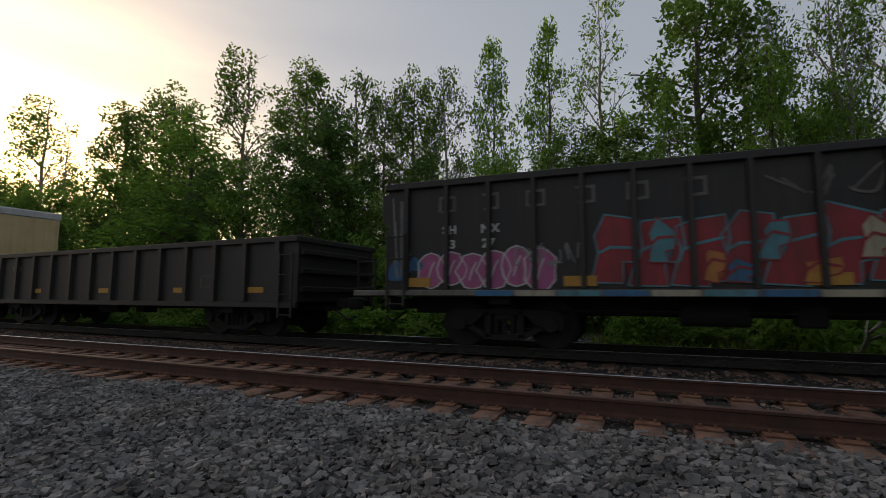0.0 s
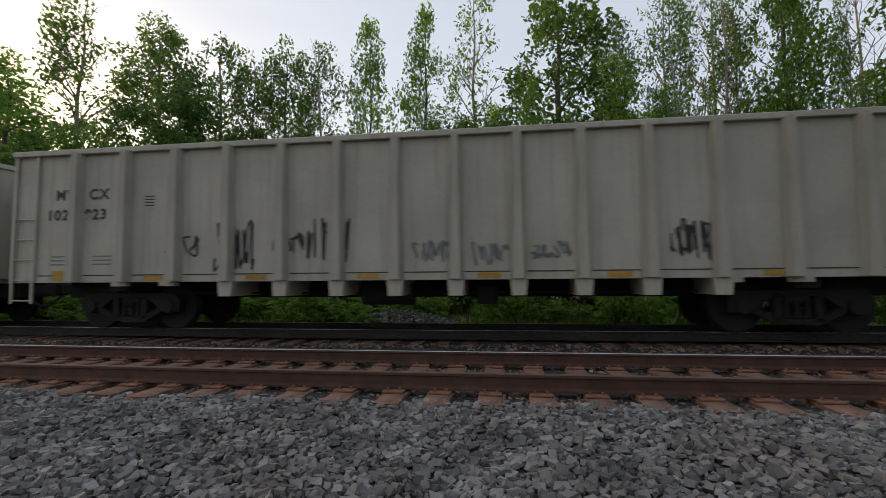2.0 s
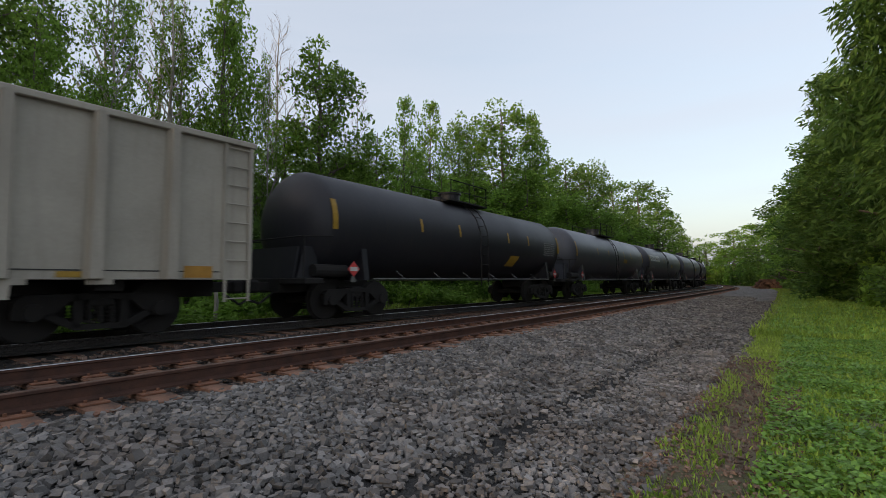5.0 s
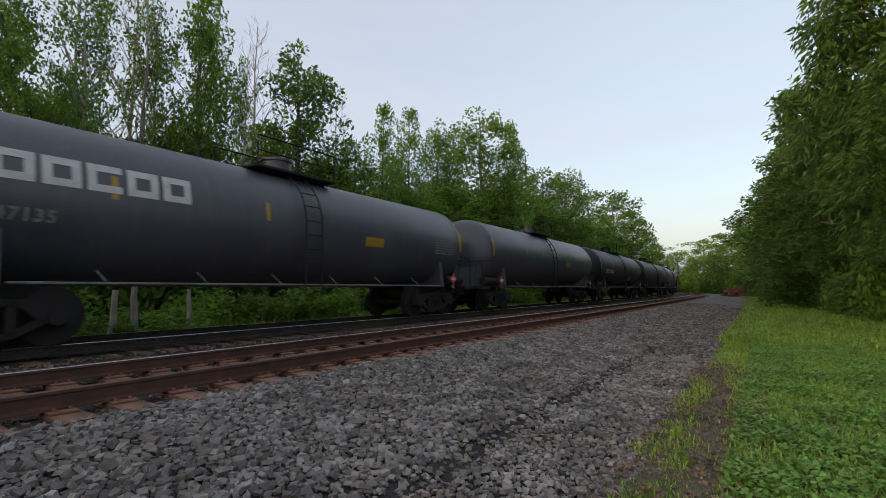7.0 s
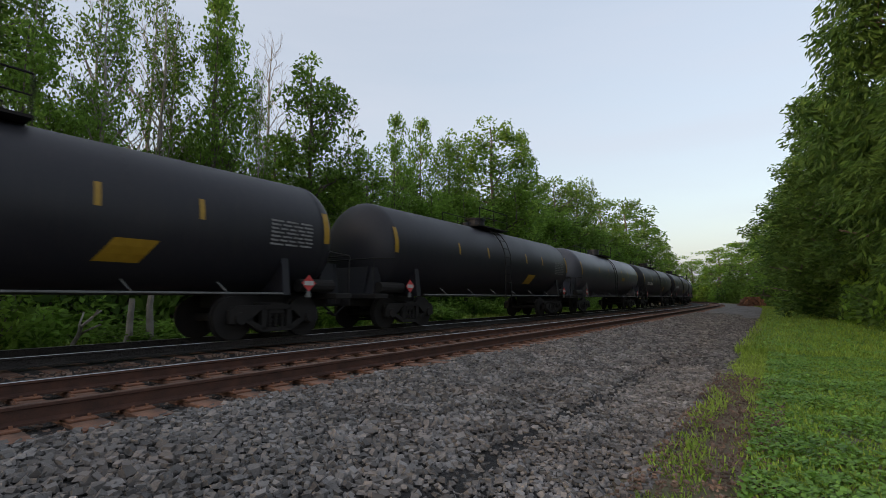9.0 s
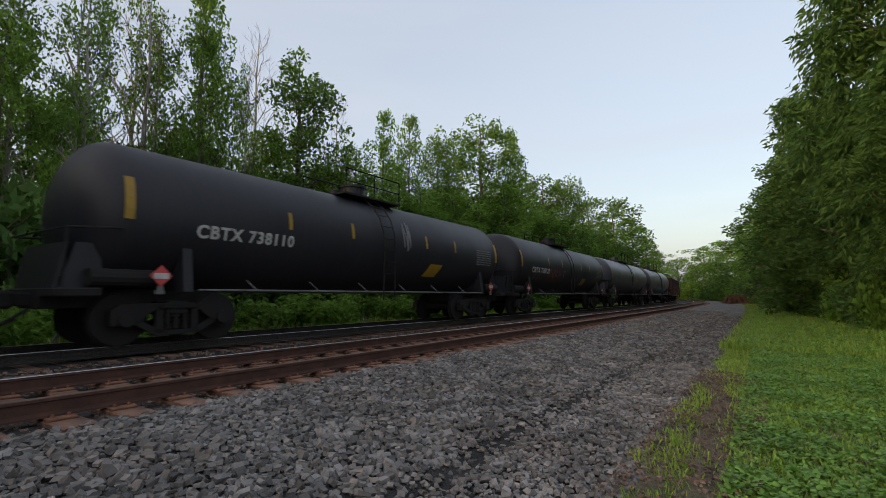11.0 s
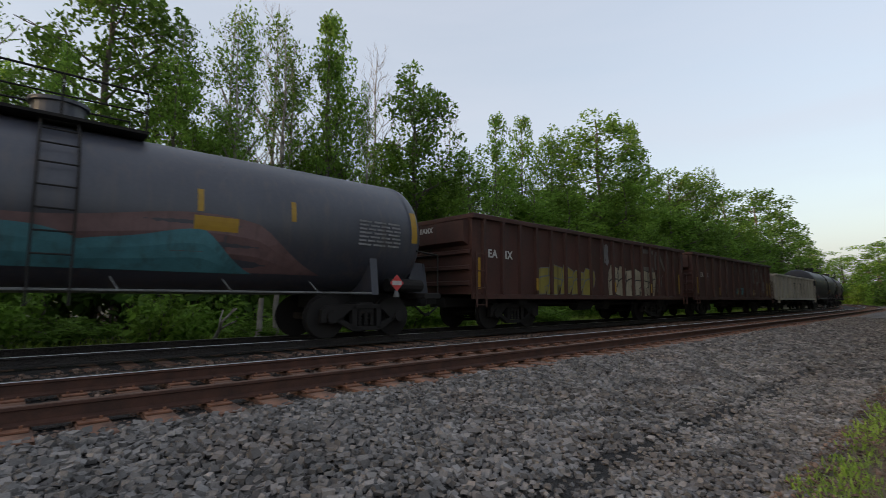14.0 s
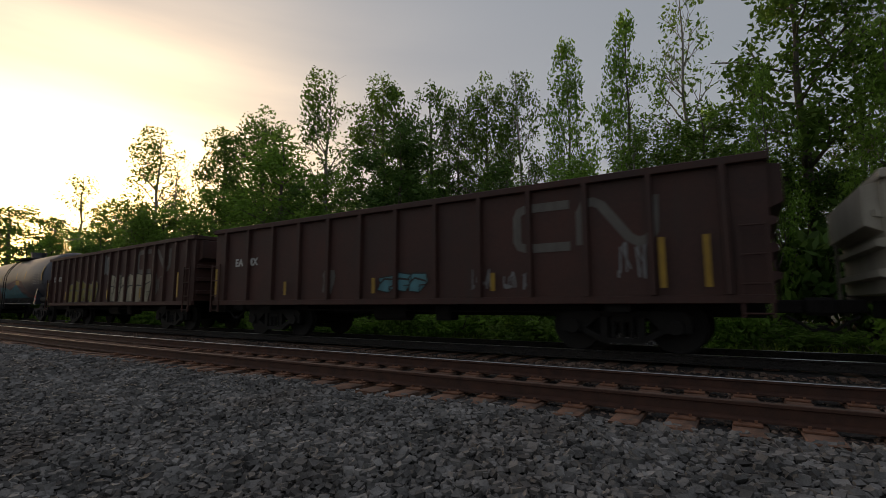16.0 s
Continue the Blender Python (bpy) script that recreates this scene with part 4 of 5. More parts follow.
def bubbles(car, x0, x1, z0, z1, y, fill, edge, seed, n=5):
    """Rounded overlapping bubble shapes with pale outlines."""
    rnd = random.Random(seed)
    w = (x1 - x0) / n
    for k in range(n):
        cx, cz = x0 + (k + 0.5) * w, (z0 + z1) / 2 + rnd.uniform(-0.06, 0.04)
        a, b = w * rnd.uniform(0.6, 0.75), (z1 - z0) / 2 * rnd.uniform(0.85, 1.1)
        o = [(cx + a * math.cos(q * 0.524) * (1 + 0.12 * math.sin(3 * q + k)), cz + b * math.sin(q * 0.524)) for q in range(12)]
        bm, be = bmesh.new(), bmesh.new()
        bm.faces.new([bm.verts.new((px_, y - 0.001 * k, pz)) for px_, pz in o])
        ribbon(be, o + [o[0]], 0.03, y - 0.0065 - 0.0004 * k)
        ribbon(be, [(cx - a * 0.2, cz - b * 0.5), (cx, cz + b * 0.1), (cx + a * 0.25, cz + b * 0.5)], 0.03, y - 0.007 - 0.0004 * k)
        g = part("graffiti", bm, fill, car, "pink bubble graffiti shape" if k == 0 else "")
        part("graffiti_outline", be, edge, g)


def paint(name, c, rough=0.6):
    return mat(name, tuple(v * 0.65 for v in c), c, rough, scale=3.0, fine=30, bump=0.0, c3=(0.035, 0.024, 0.02), streak=0.6)


P_PINK, P_TEAL, P_MAROON, P_BLUE = paint("pink_spray", (0.42, 0.10, 0.24)), paint("teal_spray", (0.06, 0.22, 0.26)), paint("red_spray", (0.27, 0.024, 0.032)), paint("blue_spray", (0.02, 0.13, 0.26))
P_DARKRED = paint("dark_red_spray", (0.075, 0.012, 0.014))
P_ORANGE = paint("orange_spray", (0.42, 0.16, 0.04))
P_CREAM, P_YEL, P_SILVER, P_GREYINK = paint("cream_spray", (0.36, 0.32, 0.235)), paint("dull_yellow_spray", (0.26, 0.22, 0.045)), paint("silver_spray", (0.22, 0.22, 0.225)), paint("grey_spray", (0.14, 0.15, 0.15))
P_TAN = paint("tan_spray", (0.17, 0.10, 0.10))
P_FADED = paint("faded_white_paint", (0.13, 0.118, 0.105))


def tray(car, L, W, z0, z1, material, inset=0.0):
    """An open-topped box with thin walls; x from 0 to L."""
    t = 0.06
    h = W / 2
    for nm, x0, x1, y0, y1 in (("side_wall", 0, L, -h, -h + t), ("side_wall", 0, L, h - t, h), ("end_wall", inset, inset + t, -h + t, h - t), ("end_wall", L - t - inset, L - inset, -h + t, h - t)):
        bm = bmesh.new()
        box(bm, x0, x1, y0, y1, z0, z1)
        part(nm, bm, material, car)
    bm = bmesh.new()
    box(bm, t, L - t, -h + t, h - t, z0, z0 + 0.06)
    part("car_floor", bm, material, car)


def rim(car, L, W, z, material, w=0.14, h=0.11):
    bm = bmesh.new()
    a = W / 2 + 0.10
    box(bm, -0.04, L + 0.04, -a, -a + w, z - h, z, 0.012)
    box(bm, -0.04, L + 0.04, a - w, a, z - h, z, 0.012)
    box(bm, -0.04, w - 0.04, -a + w, a - w, z - h, z - 0.003, 0.012)
    box(bm, L - w + 0.04, L + 0.04, -a + w, a - w, z - h, z - 0.003, 0.012)
    part("top_rail", bm, material, car, "top rail running round the open body")


def underframe(car, L, z0):
    bm = bmesh.new()
    box(bm, 0.1, L - 0.1, -0.32, 0.32, 0.62, z0, 0.02)
    for x in (2.3, L - 2.3):
        box(bm, x - 0.2, x + 0.2, -1.35, 1.35, z0 - 0.18, z0)
    part("centre_sill", bm, M_UNDER, car, "grimy centre sill, black with under-car shade added")
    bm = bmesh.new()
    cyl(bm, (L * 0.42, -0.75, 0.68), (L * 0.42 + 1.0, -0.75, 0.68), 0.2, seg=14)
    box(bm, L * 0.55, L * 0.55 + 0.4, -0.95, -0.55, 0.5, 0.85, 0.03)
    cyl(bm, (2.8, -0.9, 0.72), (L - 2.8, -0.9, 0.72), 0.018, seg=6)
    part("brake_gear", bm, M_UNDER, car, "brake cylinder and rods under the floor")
    for x in (2.3, L - 2.3):
        bogie(car, x)
    coupler(car, 0, -1)
    coupler(car, L, 1)


def grey_gondola(start, number, tags):
    L, W, z0, z1 = 17.25, 3.08, 0.96, 3.66
    h = W / 2
    car = thing("grey_gondola", "weathered light grey steel gondola car with vertical ribs", "freight car", "freight train")
    tray(car, L, W, z0, z1, M_GREY, 0.19)
    rim(car, L, W, z1, M_GREY)
    rib = bmesh.new()
    prism(rib, ((-0.12, 0.0), (0.12, 0.0), (0.075, 0.19), (-0.075, 0.19)), "z", 0.0, z1 - z0 - 0.1)
    for v in rib.verts:
        v.co.x *= 0.8 + 0.4 * max(0, 1 - v.co.z / 1.6)
    rib_me = mesh_of("rib", rib, M_GREY)
    foot = bmesh.new()
    prism(foot, ((-0.145, 0.0), (0.145, 0.0), (0.12, -0.28), (-0.12, -0.28)), "y", -0.11, 0.9)
    foot_me = mesh_of("rib_foot", foot, M_GREY)
    flip = Matrix.Rotation(math.pi, 4, "Z")
    xs = [1.5 + k * (L - 3.0) / 13 for k in range(14)]
    for k, x in enumerate(xs):
        for s in (-1, 1):
            m = Matrix.Translation((x, s * h, z0 + 0.01)) @ (flip if s < 0 else Matrix())
            share("rib", rib_me, car, m)
            if 2 < k < 12 and k != 2:
                share("rib_foot", foot_me, car, Matrix.Translation((x, s * h, z0)) @ (flip if s > 0 else Matrix()))
    for x in (2.5, 3.55, L - 3.55, L - 2.5):
        panel(car, "jacking_pad", x - 0.17, x + 0.17, z0 - 0.08, z0, -h - 0.06, M_GREY, thick=0.12, side=1)
    # end posts and ladders
    for x in (0.0, L):
        e = 1 if x == 0 else -1
        for s in (-1, 1):
            bm = bmesh.new()
            box(bm, min(x, x + e * 0.07), max(x, x + e * 0.07), s * h - 0.06, s * h + 0.06, z0, z1 - 0.05)
            part("corner_post", bm, M_GREY, car)
            bm = bmesh.new()
            box(bm, min(x + e * 0.52, x + e * 0.58), max(x + e * 0.52, x + e * 0.58), min(s * h, s * (h + 0.07)), max(s * h, s * (h + 0.07)), z0, z1 - 0.1)
            part("ladder_post", bm, M_GREY, car)
        tall = x > 0
        ladder(car, x + e * 0.06, x + e * 0.53, -h - 0.05, z0 - 0.42, z1 - 0.12 if tall else z0 + 1.35, 9 if tall else 5, M_GREY)
        # horizontal ribs of the end
        for k in range(8):
            z = z0 + 0.15 + k * 0.33
            bm = bmesh.new()
            prism(bm, ((e * 0.188, z), (e * 0.03, z + 0.04), (e * 0.03, z + 0.16), (e * 0.188, z + 0.2)), "y", -h + 0.08, h - 0.08)
            for v in bm.verts:
                v.co.x += x
            part("end_rib", bm, M_GREY, car)
        bm = bmesh.new()
        xx = (x + e * 0.01, x + e * 0.028)
        box(bm, min(xx), max(xx), -h + 0.45, h - 0.45, z0 + 0.1, z1 - 0.12)
        part("end_sheet", bm, M_GREY, car, "plain grey sheet over the end ribs")
    # seam and reflectors along the side
    bm = bmesh.new()
    box(bm, 0.6, L - 0.6, -h - 0.008, -h, z0 + 0.13, z0 + 0.15)
    part("seam", bm, M_INK, car)
    for k, x in enumerate((0.95, 3.0, 5.15, 7.35, 9.55, 11.75, 14.2, 16.0)):
        big = k in (0, 7)
        panel(car, "reflector", x, x + (0.5 if big else 0.42), z0 + 0.03, z0 + (0.24 if big else 0.12), -h - 0.009, M_ORANGE if k % 2 else M_YELLOW, "orange-yellow reflector plate")
    for text, x, z in (("MW", 0.95, 1.68), ("CX", 1.72, 1.68), (number[:3], 0.76, 1.27), (number[3:], 1.63, 1.27)):
        lettering(car, text, 0.29, x, -h - 0.006, z0 + z, M_INK, spread=1.15)
    bm = bmesh.new()
    for k in range(4):
        box(bm, 2.97, 3.18, -h - 0.006, -h, z0 + 1.50 + k * 0.06, z0 + 1.525 + k * 0.06)
    part("notice", bm, M_INK, car, "small stencilled notice too small to read")
    bm = bmesh.new()
    for x in (0.9, 1.85):
        for k in range(3):
            box(bm, x, x + 0.42, -h - 0.006, -h, z0 + 0.35 + k * 0.08, z0 + 0.375 + k * 0.08)
    part("stencil_lines", bm, P_GREYINK, car)
    for i, (x0, x1, za, zb, m, n) in enumerate(tags):
        scrawl(car, x0, x1, z0 + za, z0 + zb, -h - 0.008, m, int(number) + i, n + 2, 0.045)
    underframe(car, L, z0)
    CARS.append((car, start, L))
    return car


def rib_gondola(start, L, z0, z1, material, name, label, pitch, reflectors, end_plate=True, rib_w=0.12, drop=0.0):
    """A brown or black gondola with many side posts."""
    W = 2.95
    h = W / 2
    car = thing(name, label, "freight car", "freight train")
    tray(car, L, W, z0, z1, material)
    rim(car, L, W, z1, material, 0.16, 0.13)
    rib = bmesh.new()
    prism(rib, ((-rib_w / 2, 0.0), (rib_w / 2, 0.0), (rib_w * 0.38, 0.10), (-rib_w * 0.38, 0.10)), "z", -drop, z1 - z0 - 0.12)
    rib_me = mesh_of("rib", rib, material)
    flip = Matrix.Rotation(math.pi, 4, "Z")
    inset = pitch * 0.52
    n = int(round((L - 2 * inset) / pitch))
    for k in range(n + 1):
        x = inset + (L - 2 * inset) * k / n
        for s in (-1, 1):
            share("rib", rib_me, car, Matrix.Translation((x, s * h, z0 + 0.002)) @ (flip if s < 0 else Matrix()))
    bm = bmesh.new()
    for s in (-1, 1):
        box(bm, 0, L, s * h - 0.05, s * h + 0.05, z0 - 0.14, z0 - 0.003, 0.01)
    part("side_sill", bm, material, car)
    for x in (0.0, L):
        e = 1 if x == 0 else -1
        if end_plate:
            bm = bmesh.new()
            zm = z1 - 0.75
            prism(bm, ((x - e * 0.001, z1 - 0.14), (x - e * 0.20, z1 - 0.18), (x - e * 0.20, zm), (x - e * 0.001, zm - 0.1)), "y", -h + 0.12, h - 0.12)
            part("end_panel", bm, material, car, "raised upper panel of the car's end")
        for k in range(3):
            z = z0 + 0.2 + k * 0.42
            bm = bmesh.new()
            prism(bm, ((x - e * 0.001, z), (x - e * 0.10, z + 0.03), (x - e * 0.10, z + 0.12), (x - e * 0.001, z + 0.15)), "y", -h + 0.06, h - 0.06)
            part("end_rib", bm, material, car)
        ladder(car, x + e * 0.05, x + e * 0.42, -h - 0.13, z0 - 0.35, z0 + 1.1, 4, material)
        ladder(car, -0.001 + x - e * 0.16, x - e * 0.15, h - 0.35, z0 - 0.1, z1 - 0.3, 2, material, name="grab_rail")
    for x in reflectors:
        panel(car, "reflector", x, x + 0.10, z0 + 0.12, z0 + (0.95 if x < 0.7 or x > L - 1.8 else 0.48), -h - 0.115, M_YELLOW, "yellow reflective strip")
    underframe(car, L, z0 - 0.1)
    CARS.append((car, start, L))
    return car, h


def tank_car(centre, material, label, marks, white=False, logo=False, mural=False):
    L, r, zc = 14.7, 1.4, 2.34
    h = L / 2
    car = thing("tank_car", label, "freight car", "freight train")
    bm = bmesh.new()
    seg = 48
    rings = []
    prof = [(-h + 0.75 - 0.75 * math.sin(a), r * math.cos(a)) for a in (1.5, 1.3, 1.1, 0.9, 0.65, 0.4, 0.2, 0.08)]
    prof = prof + [(-h + 0.75, r), (-3.2, r), (-0.02, r), (0.02, r), (3.2, r)] + [(-x, q) for x, q in prof[::-1]]
    prof = sorted(prof)
    for x, q in prof:
        rings.append([bm.verts.new((x, q * math.cos(2 * math.pi * k / seg), zc + q * math.sin(2 * math.pi * k / seg))) for k in range(seg)])
    for a, b in zip(rings, rings[1:]):
        for k in range(seg):
            bm.faces.new((a[k], a[(k + 1) % seg], b[(k + 1) % seg], b[k]))
    bm.faces.new(rings[0])
    bm.faces.new(rings[-1][::-1])
    bmesh.ops.recalc_face_normals(bm, faces=bm.faces[:])
    smooth(part("tank", bm, material, car, "long cylindrical tank with domed ends"))
    for x in (-h + 0.78, -2.4, 2.4, h - 0.78):
        bm = bmesh.new()
        a = [[bm.verts.new((x + d, (r + 0.006) * math.cos(2 * math.pi * k / seg), zc + (r + 0.006) * math.sin(2 * math.pi * k / seg))) for k in range(seg)] for d in (-0.018, 0.018)]
        for k in range(seg):
            bm.faces.new((a[0][k], a[0][(k + 1) % seg], a[1][(k + 1) % seg], a[1][k]))
        part("weld_seam", bm, material, car)
    # manway, fittings and platform on top
    bm = bmesh.new()
    cyl(bm, (0, 0, zc + r - 0.08), (0, 0, zc + r + 0.36), 0.38, seg=24)
    cyl(bm, (0, 0, zc + r + 0.36), (0, 0, zc + r + 0.42), 0.43, seg=24)
    cyl(bm, (-0.75, 0, zc + r - 0.05), (-0.75, 0, zc + r + 0.18), 0.16, seg=14)
    part("manway", bm, material, car, "round manway housing with a lid")
    bm = bmesh.new()
    for s in (-1, 1):
        box(bm, -1.2, 1.2, s * 0.62 - 0.28, s * 0.62 + 0.28, zc + r - 0.07, zc + r - 0.02)
    part("platform", bm, M_UNDER, car, "dark steel grating platform")
    for s in (-1, 1):
        bm = bmesh.new()
        zt = zc + r + 0.75
        for x in (-1.15, 0, 1.15):
            cyl(bm, (x, s * 0.88, zc + r - 0.05), (x, s * 0.88, zt - 0.1), 0.02, seg=6)
        cyl(bm, (-1.15, s * 0.88, zt - 0.1), (1.15, s * 0.88, zt - 0.1), 0.02, seg=6)
        cyl(bm, (-1.15, s * 0.88, zt - 0.45), (1.15, s * 0.88, zt - 0.45), 0.015, seg=6)
        part("guard_rail", bm, M_UNDER, car, "thin black guard rail")
    # curved side ladder
    bm = bmesh.new()
    for x in (-0.24, 0.24):
        pts = [(x, -(r + 0.10) * math.cos(a), zc + (r + 0.10) * math.sin(a)) for a in (1.1, 0.8, 0.5, 0.2, 0.0)] + [(x, -r - 0.10, 1.6), (x, -r - 0.10, 0.75)]
        for p, q in zip(pts, pts[1:]):
            cyl(bm, p, q, 0.02, seg=6)
    for k in range(8):
        a = 1.05 - k * 0.24
        y, z = (-(r + 0.10) * math.cos(max(a, 0)), zc + (r + 0.10) * math.sin(a)) if a > 0 else (-r - 0.10, zc - (k - 4.4) * 0.33)
        cyl(bm, (-0.24, y, z), (0.24, y, z), 0.014, seg=6)
    part("ladder", bm, M_UNDER, car, "thin black side ladder")
    # running rail, end sills, saddles
    for s in (-1, 1):
        bm = bmesh.new()
        cyl(bm, (-h + 1.9, s * 1.45, 0.98), (h - 1.9, s * 1.45, 0.98), 0.022, seg=6)
        for k in range(6):
            x = -4.2 + k * 1.68
            cyl(bm, (x, s * 1.45, 0.98), (x - 0.1, s * 1.22, 1.2), 0.012, seg=5)
        part("side_rail", bm, P_GREYINK, car, "thin worn side handrail")
    for e in (-1, 1):
        bm = bmesh.new()
        xa = e * (h + 0.2)
        xb = e * (h - 2.7)
        box(bm, min(xa, xb), max(xa, xb), -0.45, 0.45, 0.66, 1.0, 0.02)
        xa, xb = e * (h + 0.18), e * (h - 0.35)
        box(bm, min(xa, xb), max(xa, xb), -1.4, 1.4, 0.86, 1.0, 0.02)
        part("end_sill", bm, M_UNDER, car, "flat dark end platform")
        bm = bmesh.new()
        xs = e * (h - 1.75)
        prism(bm, ((-1.38, 0.95), (1.38, 0.95), (1.25, 1.9), (0.9, 1.35), (0, 1.1), (-0.9, 1.35), (-1.25, 1.9)), "x", xs - 0.09, xs + 0.09)
        part("saddle", bm, material, car, "saddle carrying the tank")
        bm = bmesh.new()
        for y in (-1.3, 1.3):
            cyl(bm, (e * (h + 0.15), y, 0.98), (e * (h + 0.15), y, 1.95), 0.018, seg=6)
            cyl(bm, (e * (h + 0.15), y, 1.95), (e * (h - 0.6), y * 1.06, 2.0), 0.018, seg=6)
        cyl(bm, (e * (h + 0.15), -1.3, 1.95), (e * (h + 0.15), 1.3, 1.95), 0.018, seg=6)
        part("end_rail", bm, M_UNDER, car, "bent end handrail")
        bm = bmesh.new()
        cyl(bm, (e * (h - 1.25), -1.1, 1.18), (e * (h - 0.25), -1.1, 1.18), 0.15, seg=12)
        part("air_reservoir", bm, M_UNDER, car)
        bm = bmesh.new()
        cx, cz = e * (h - 1.22), 1.22
        prism(bm, ((cx - 0.19, cz), (cx, cz - 0.19), (cx + 0.19, cz), (cx, cz + 0.19)), "y", -1.46, -1.45)
        plc = part("placard", bm, M_RED, car, "red and white diamond placard")
        bm = bmesh.new()
        box(bm, cx - 0.13, cx + 0.13, -1.466, -1.461, cz - 0.05, cz + 0.05)
        part("placard_band", bm, M_WHITE, plc)
        bm = bmesh.new()
        prism(bm, ((cx - 0.04, 1.05), (cx + 0.04, 1.05), (cx + 0.08, 0.9), (cx - 0.08, 0.9)), "y", -1.45, -1.42)
        part("placard_post", bm, P_GREYINK, car)
        # tall reflector wrapped on the shell
        bm = bmesh.new()
        xr = e * (h - 0.68)
        arc = [(xr, -(r + 0.01) * math.cos(a), zc + (r + 0.01) * math.sin(a)) for a in (0.42, 0.3, 0.15, 0.0, -0.12)]
        for p, q in zip(arc, arc[1:]):
            bm.faces.new([bm.verts.new(v) for v in ((p[0] - 0.08, p[1], p[2]), (p[0] + 0.08, p[1], p[2]), (q[0] + 0.08, q[1], q[2]), (q[0] - 0.08, q[1], q[2]))])
        bmesh.ops.remove_doubles(bm, verts=bm.verts[:], dist=0.001)
        part("reflector", bm, M_YELLOW, car, "yellow reflective strip")
        bm = bmesh.new()
        for s in (-1, 1):
            prism(bm, ((e * (h + 0.1), 1.0), (e * (h - 0.55), 1.0), (e * (h - 0.42), 1.75), (e * (h - 0.1), 1.75)), "y", s * 0.95 - 0.03, s * 0.95 + 0.03)
        prism(bm, ((e * (h + 0.16), 1.0), (e * (h + 0.11), 1.0), (e * (h - 0.02), 1.75), (e * (h + 0.03), 1.75)), "y", -0.92, 0.92)
        part("head_shield", bm, material, car, "trapezoid shield below the tank's end")
        bogie(car, e * (h - 1.75))
        coupler(car, e * (h + 0.1), e)

    def shell_patch(x0, x1, z0, z1, material_, name, lab="", lean=0.0):
        """A patch that follows the round shell."""
        b2 = bmesh.new()
        rows = []
        for i in range(4):
            z = z0 + (z1 - z0) * i / 3
            y = -math.sqrt(max(0.01, (r + 0.008) ** 2 - (z - zc) ** 2))
            o = lean * i / 3
            rows.append((b2.verts.new((x0 + o, y, z)), b2.verts.new((x1 + o, y, z))))
        for (a, b), (c, d) in zip(rows, rows[1:]):
            b2.faces.new((a, b, d, c))
        return part(name, b2, material_, car, lab)

    for x in ((-3.4, -1.4, 1.9, 3.6) if not logo else (-4.2, -1.25)):
        shell_patch(x, x + 0.1, zc + 0.02, zc + 0.42, M_YELLOW, "reflector", "yellow reflective strip")
    shell_patch(2.0, 2.7, zc - 0.85, zc - 0.45, M_YELLOW, "notice", "tilted yellow panel", 0.25) if material is M_TANK else shell_patch(1.86, 2.6, zc - 0.3, zc - 0.05, M_YELLOW, "notice", "yellow notice panel")
    if mural:
        # painted hills low on the shell, in narrow upright strips of one mesh
        for k, (xa, xb, low, lift, m) in enumerate(((-3.6, 4.4, 1.0, 0.0, P_TAN), (-2.4, 3.0, 1.02, 0.006, P_TEAL))):
            b2 = bmesh.new()
            cols = []
            for q in range(41):
                u = q / 40
                x = xa + (xb - xa) * u
                top = (0.42 + 0.30 * math.sin(math.pi * u) + 0.14 * math.sin(9 * u + 1)) if k == 0 else (0.30 + 0.24 * abs(math.sin(2 * math.pi * u)) + 0.05 * math.sin(17 * u))
                top *= min(1.0, 6 * u, 6 * (1 - u)) + 0.02
                col = []
                for w in range(4):
                    z = zc - low + top * w / 3 * 1.25
                    col.append(b2.verts.new((x, -math.sqrt((r + 0.008 + lift) ** 2 - (z - zc) ** 2), z)))
                cols.append(col)
            for ca, cb in zip(cols, cols[1:]):
                for w in range(3):
                    b2.faces.new((ca[w], cb[w], cb[w + 1], ca[w + 1]))
            part("mural", b2, m, car, ("dusty pink painted hills", "teal painted hills")[k])
    # stencilled data lines near the far end
    b2 = bmesh.new()
    for k in range(7):
        z = zc + 0.2 - k * 0.085
        y = -math.sqrt((r + 0.009) ** 2 - (z - zc) ** 2)
        n = 3 + k % 3
        for j in range(n):
            x = h - 2.2 + j * 1.15 / n
            vs = [b2.verts.new(v) for v in ((x, y, z), (x + 0.95 / n, y, z), (x + 0.95 / n, y - 0.001, z + 0.035), (x, y - 0.001, z + 0.045))]
            b2.faces.new(vs)
    tagged(part("stencil_lines", b2, P_SILVER, car), "rows of small stencilled data too small to read", kind="stuff")
    if marks:
        zt = zc - (0.45 if logo else 0.36)
        yt = -math.sqrt((r + 0.02) ** 2 - (zt - zc) ** 2)
        text = lettering(car, marks, 0.26 if logo else 0.34, -h + (1.72 if logo else 1.85), yt, zt, M_WHITE if white else P_SILVER, spread=1.1)
        for v in text.data.vertices:
            v.co.z += yt + math.sqrt((r + 0.012) ** 2 - (zt + v.co.y - zc) ** 2)
    tags = {"CBTX 738120": ((-3.4, -1.6, -0.55, -0.1, P_FADED, 6), (-5.2, -4.5, -0.75, -0.2, P_FADED, 2), (-1.3, -0.9, -0.5, -0.1, P_SILVER, 2)), "CBTX 738110": ((0.75, 1.1, -0.1, 0.75, P_SILVER, 4),)}
    if marks == "CBTX 738120":
        shell_patch(-3.5, -1.55, zc - 0.72, zc - 0.05, P_DARKRED, "graffiti", "faded dark red sprayed panel", 0.1)
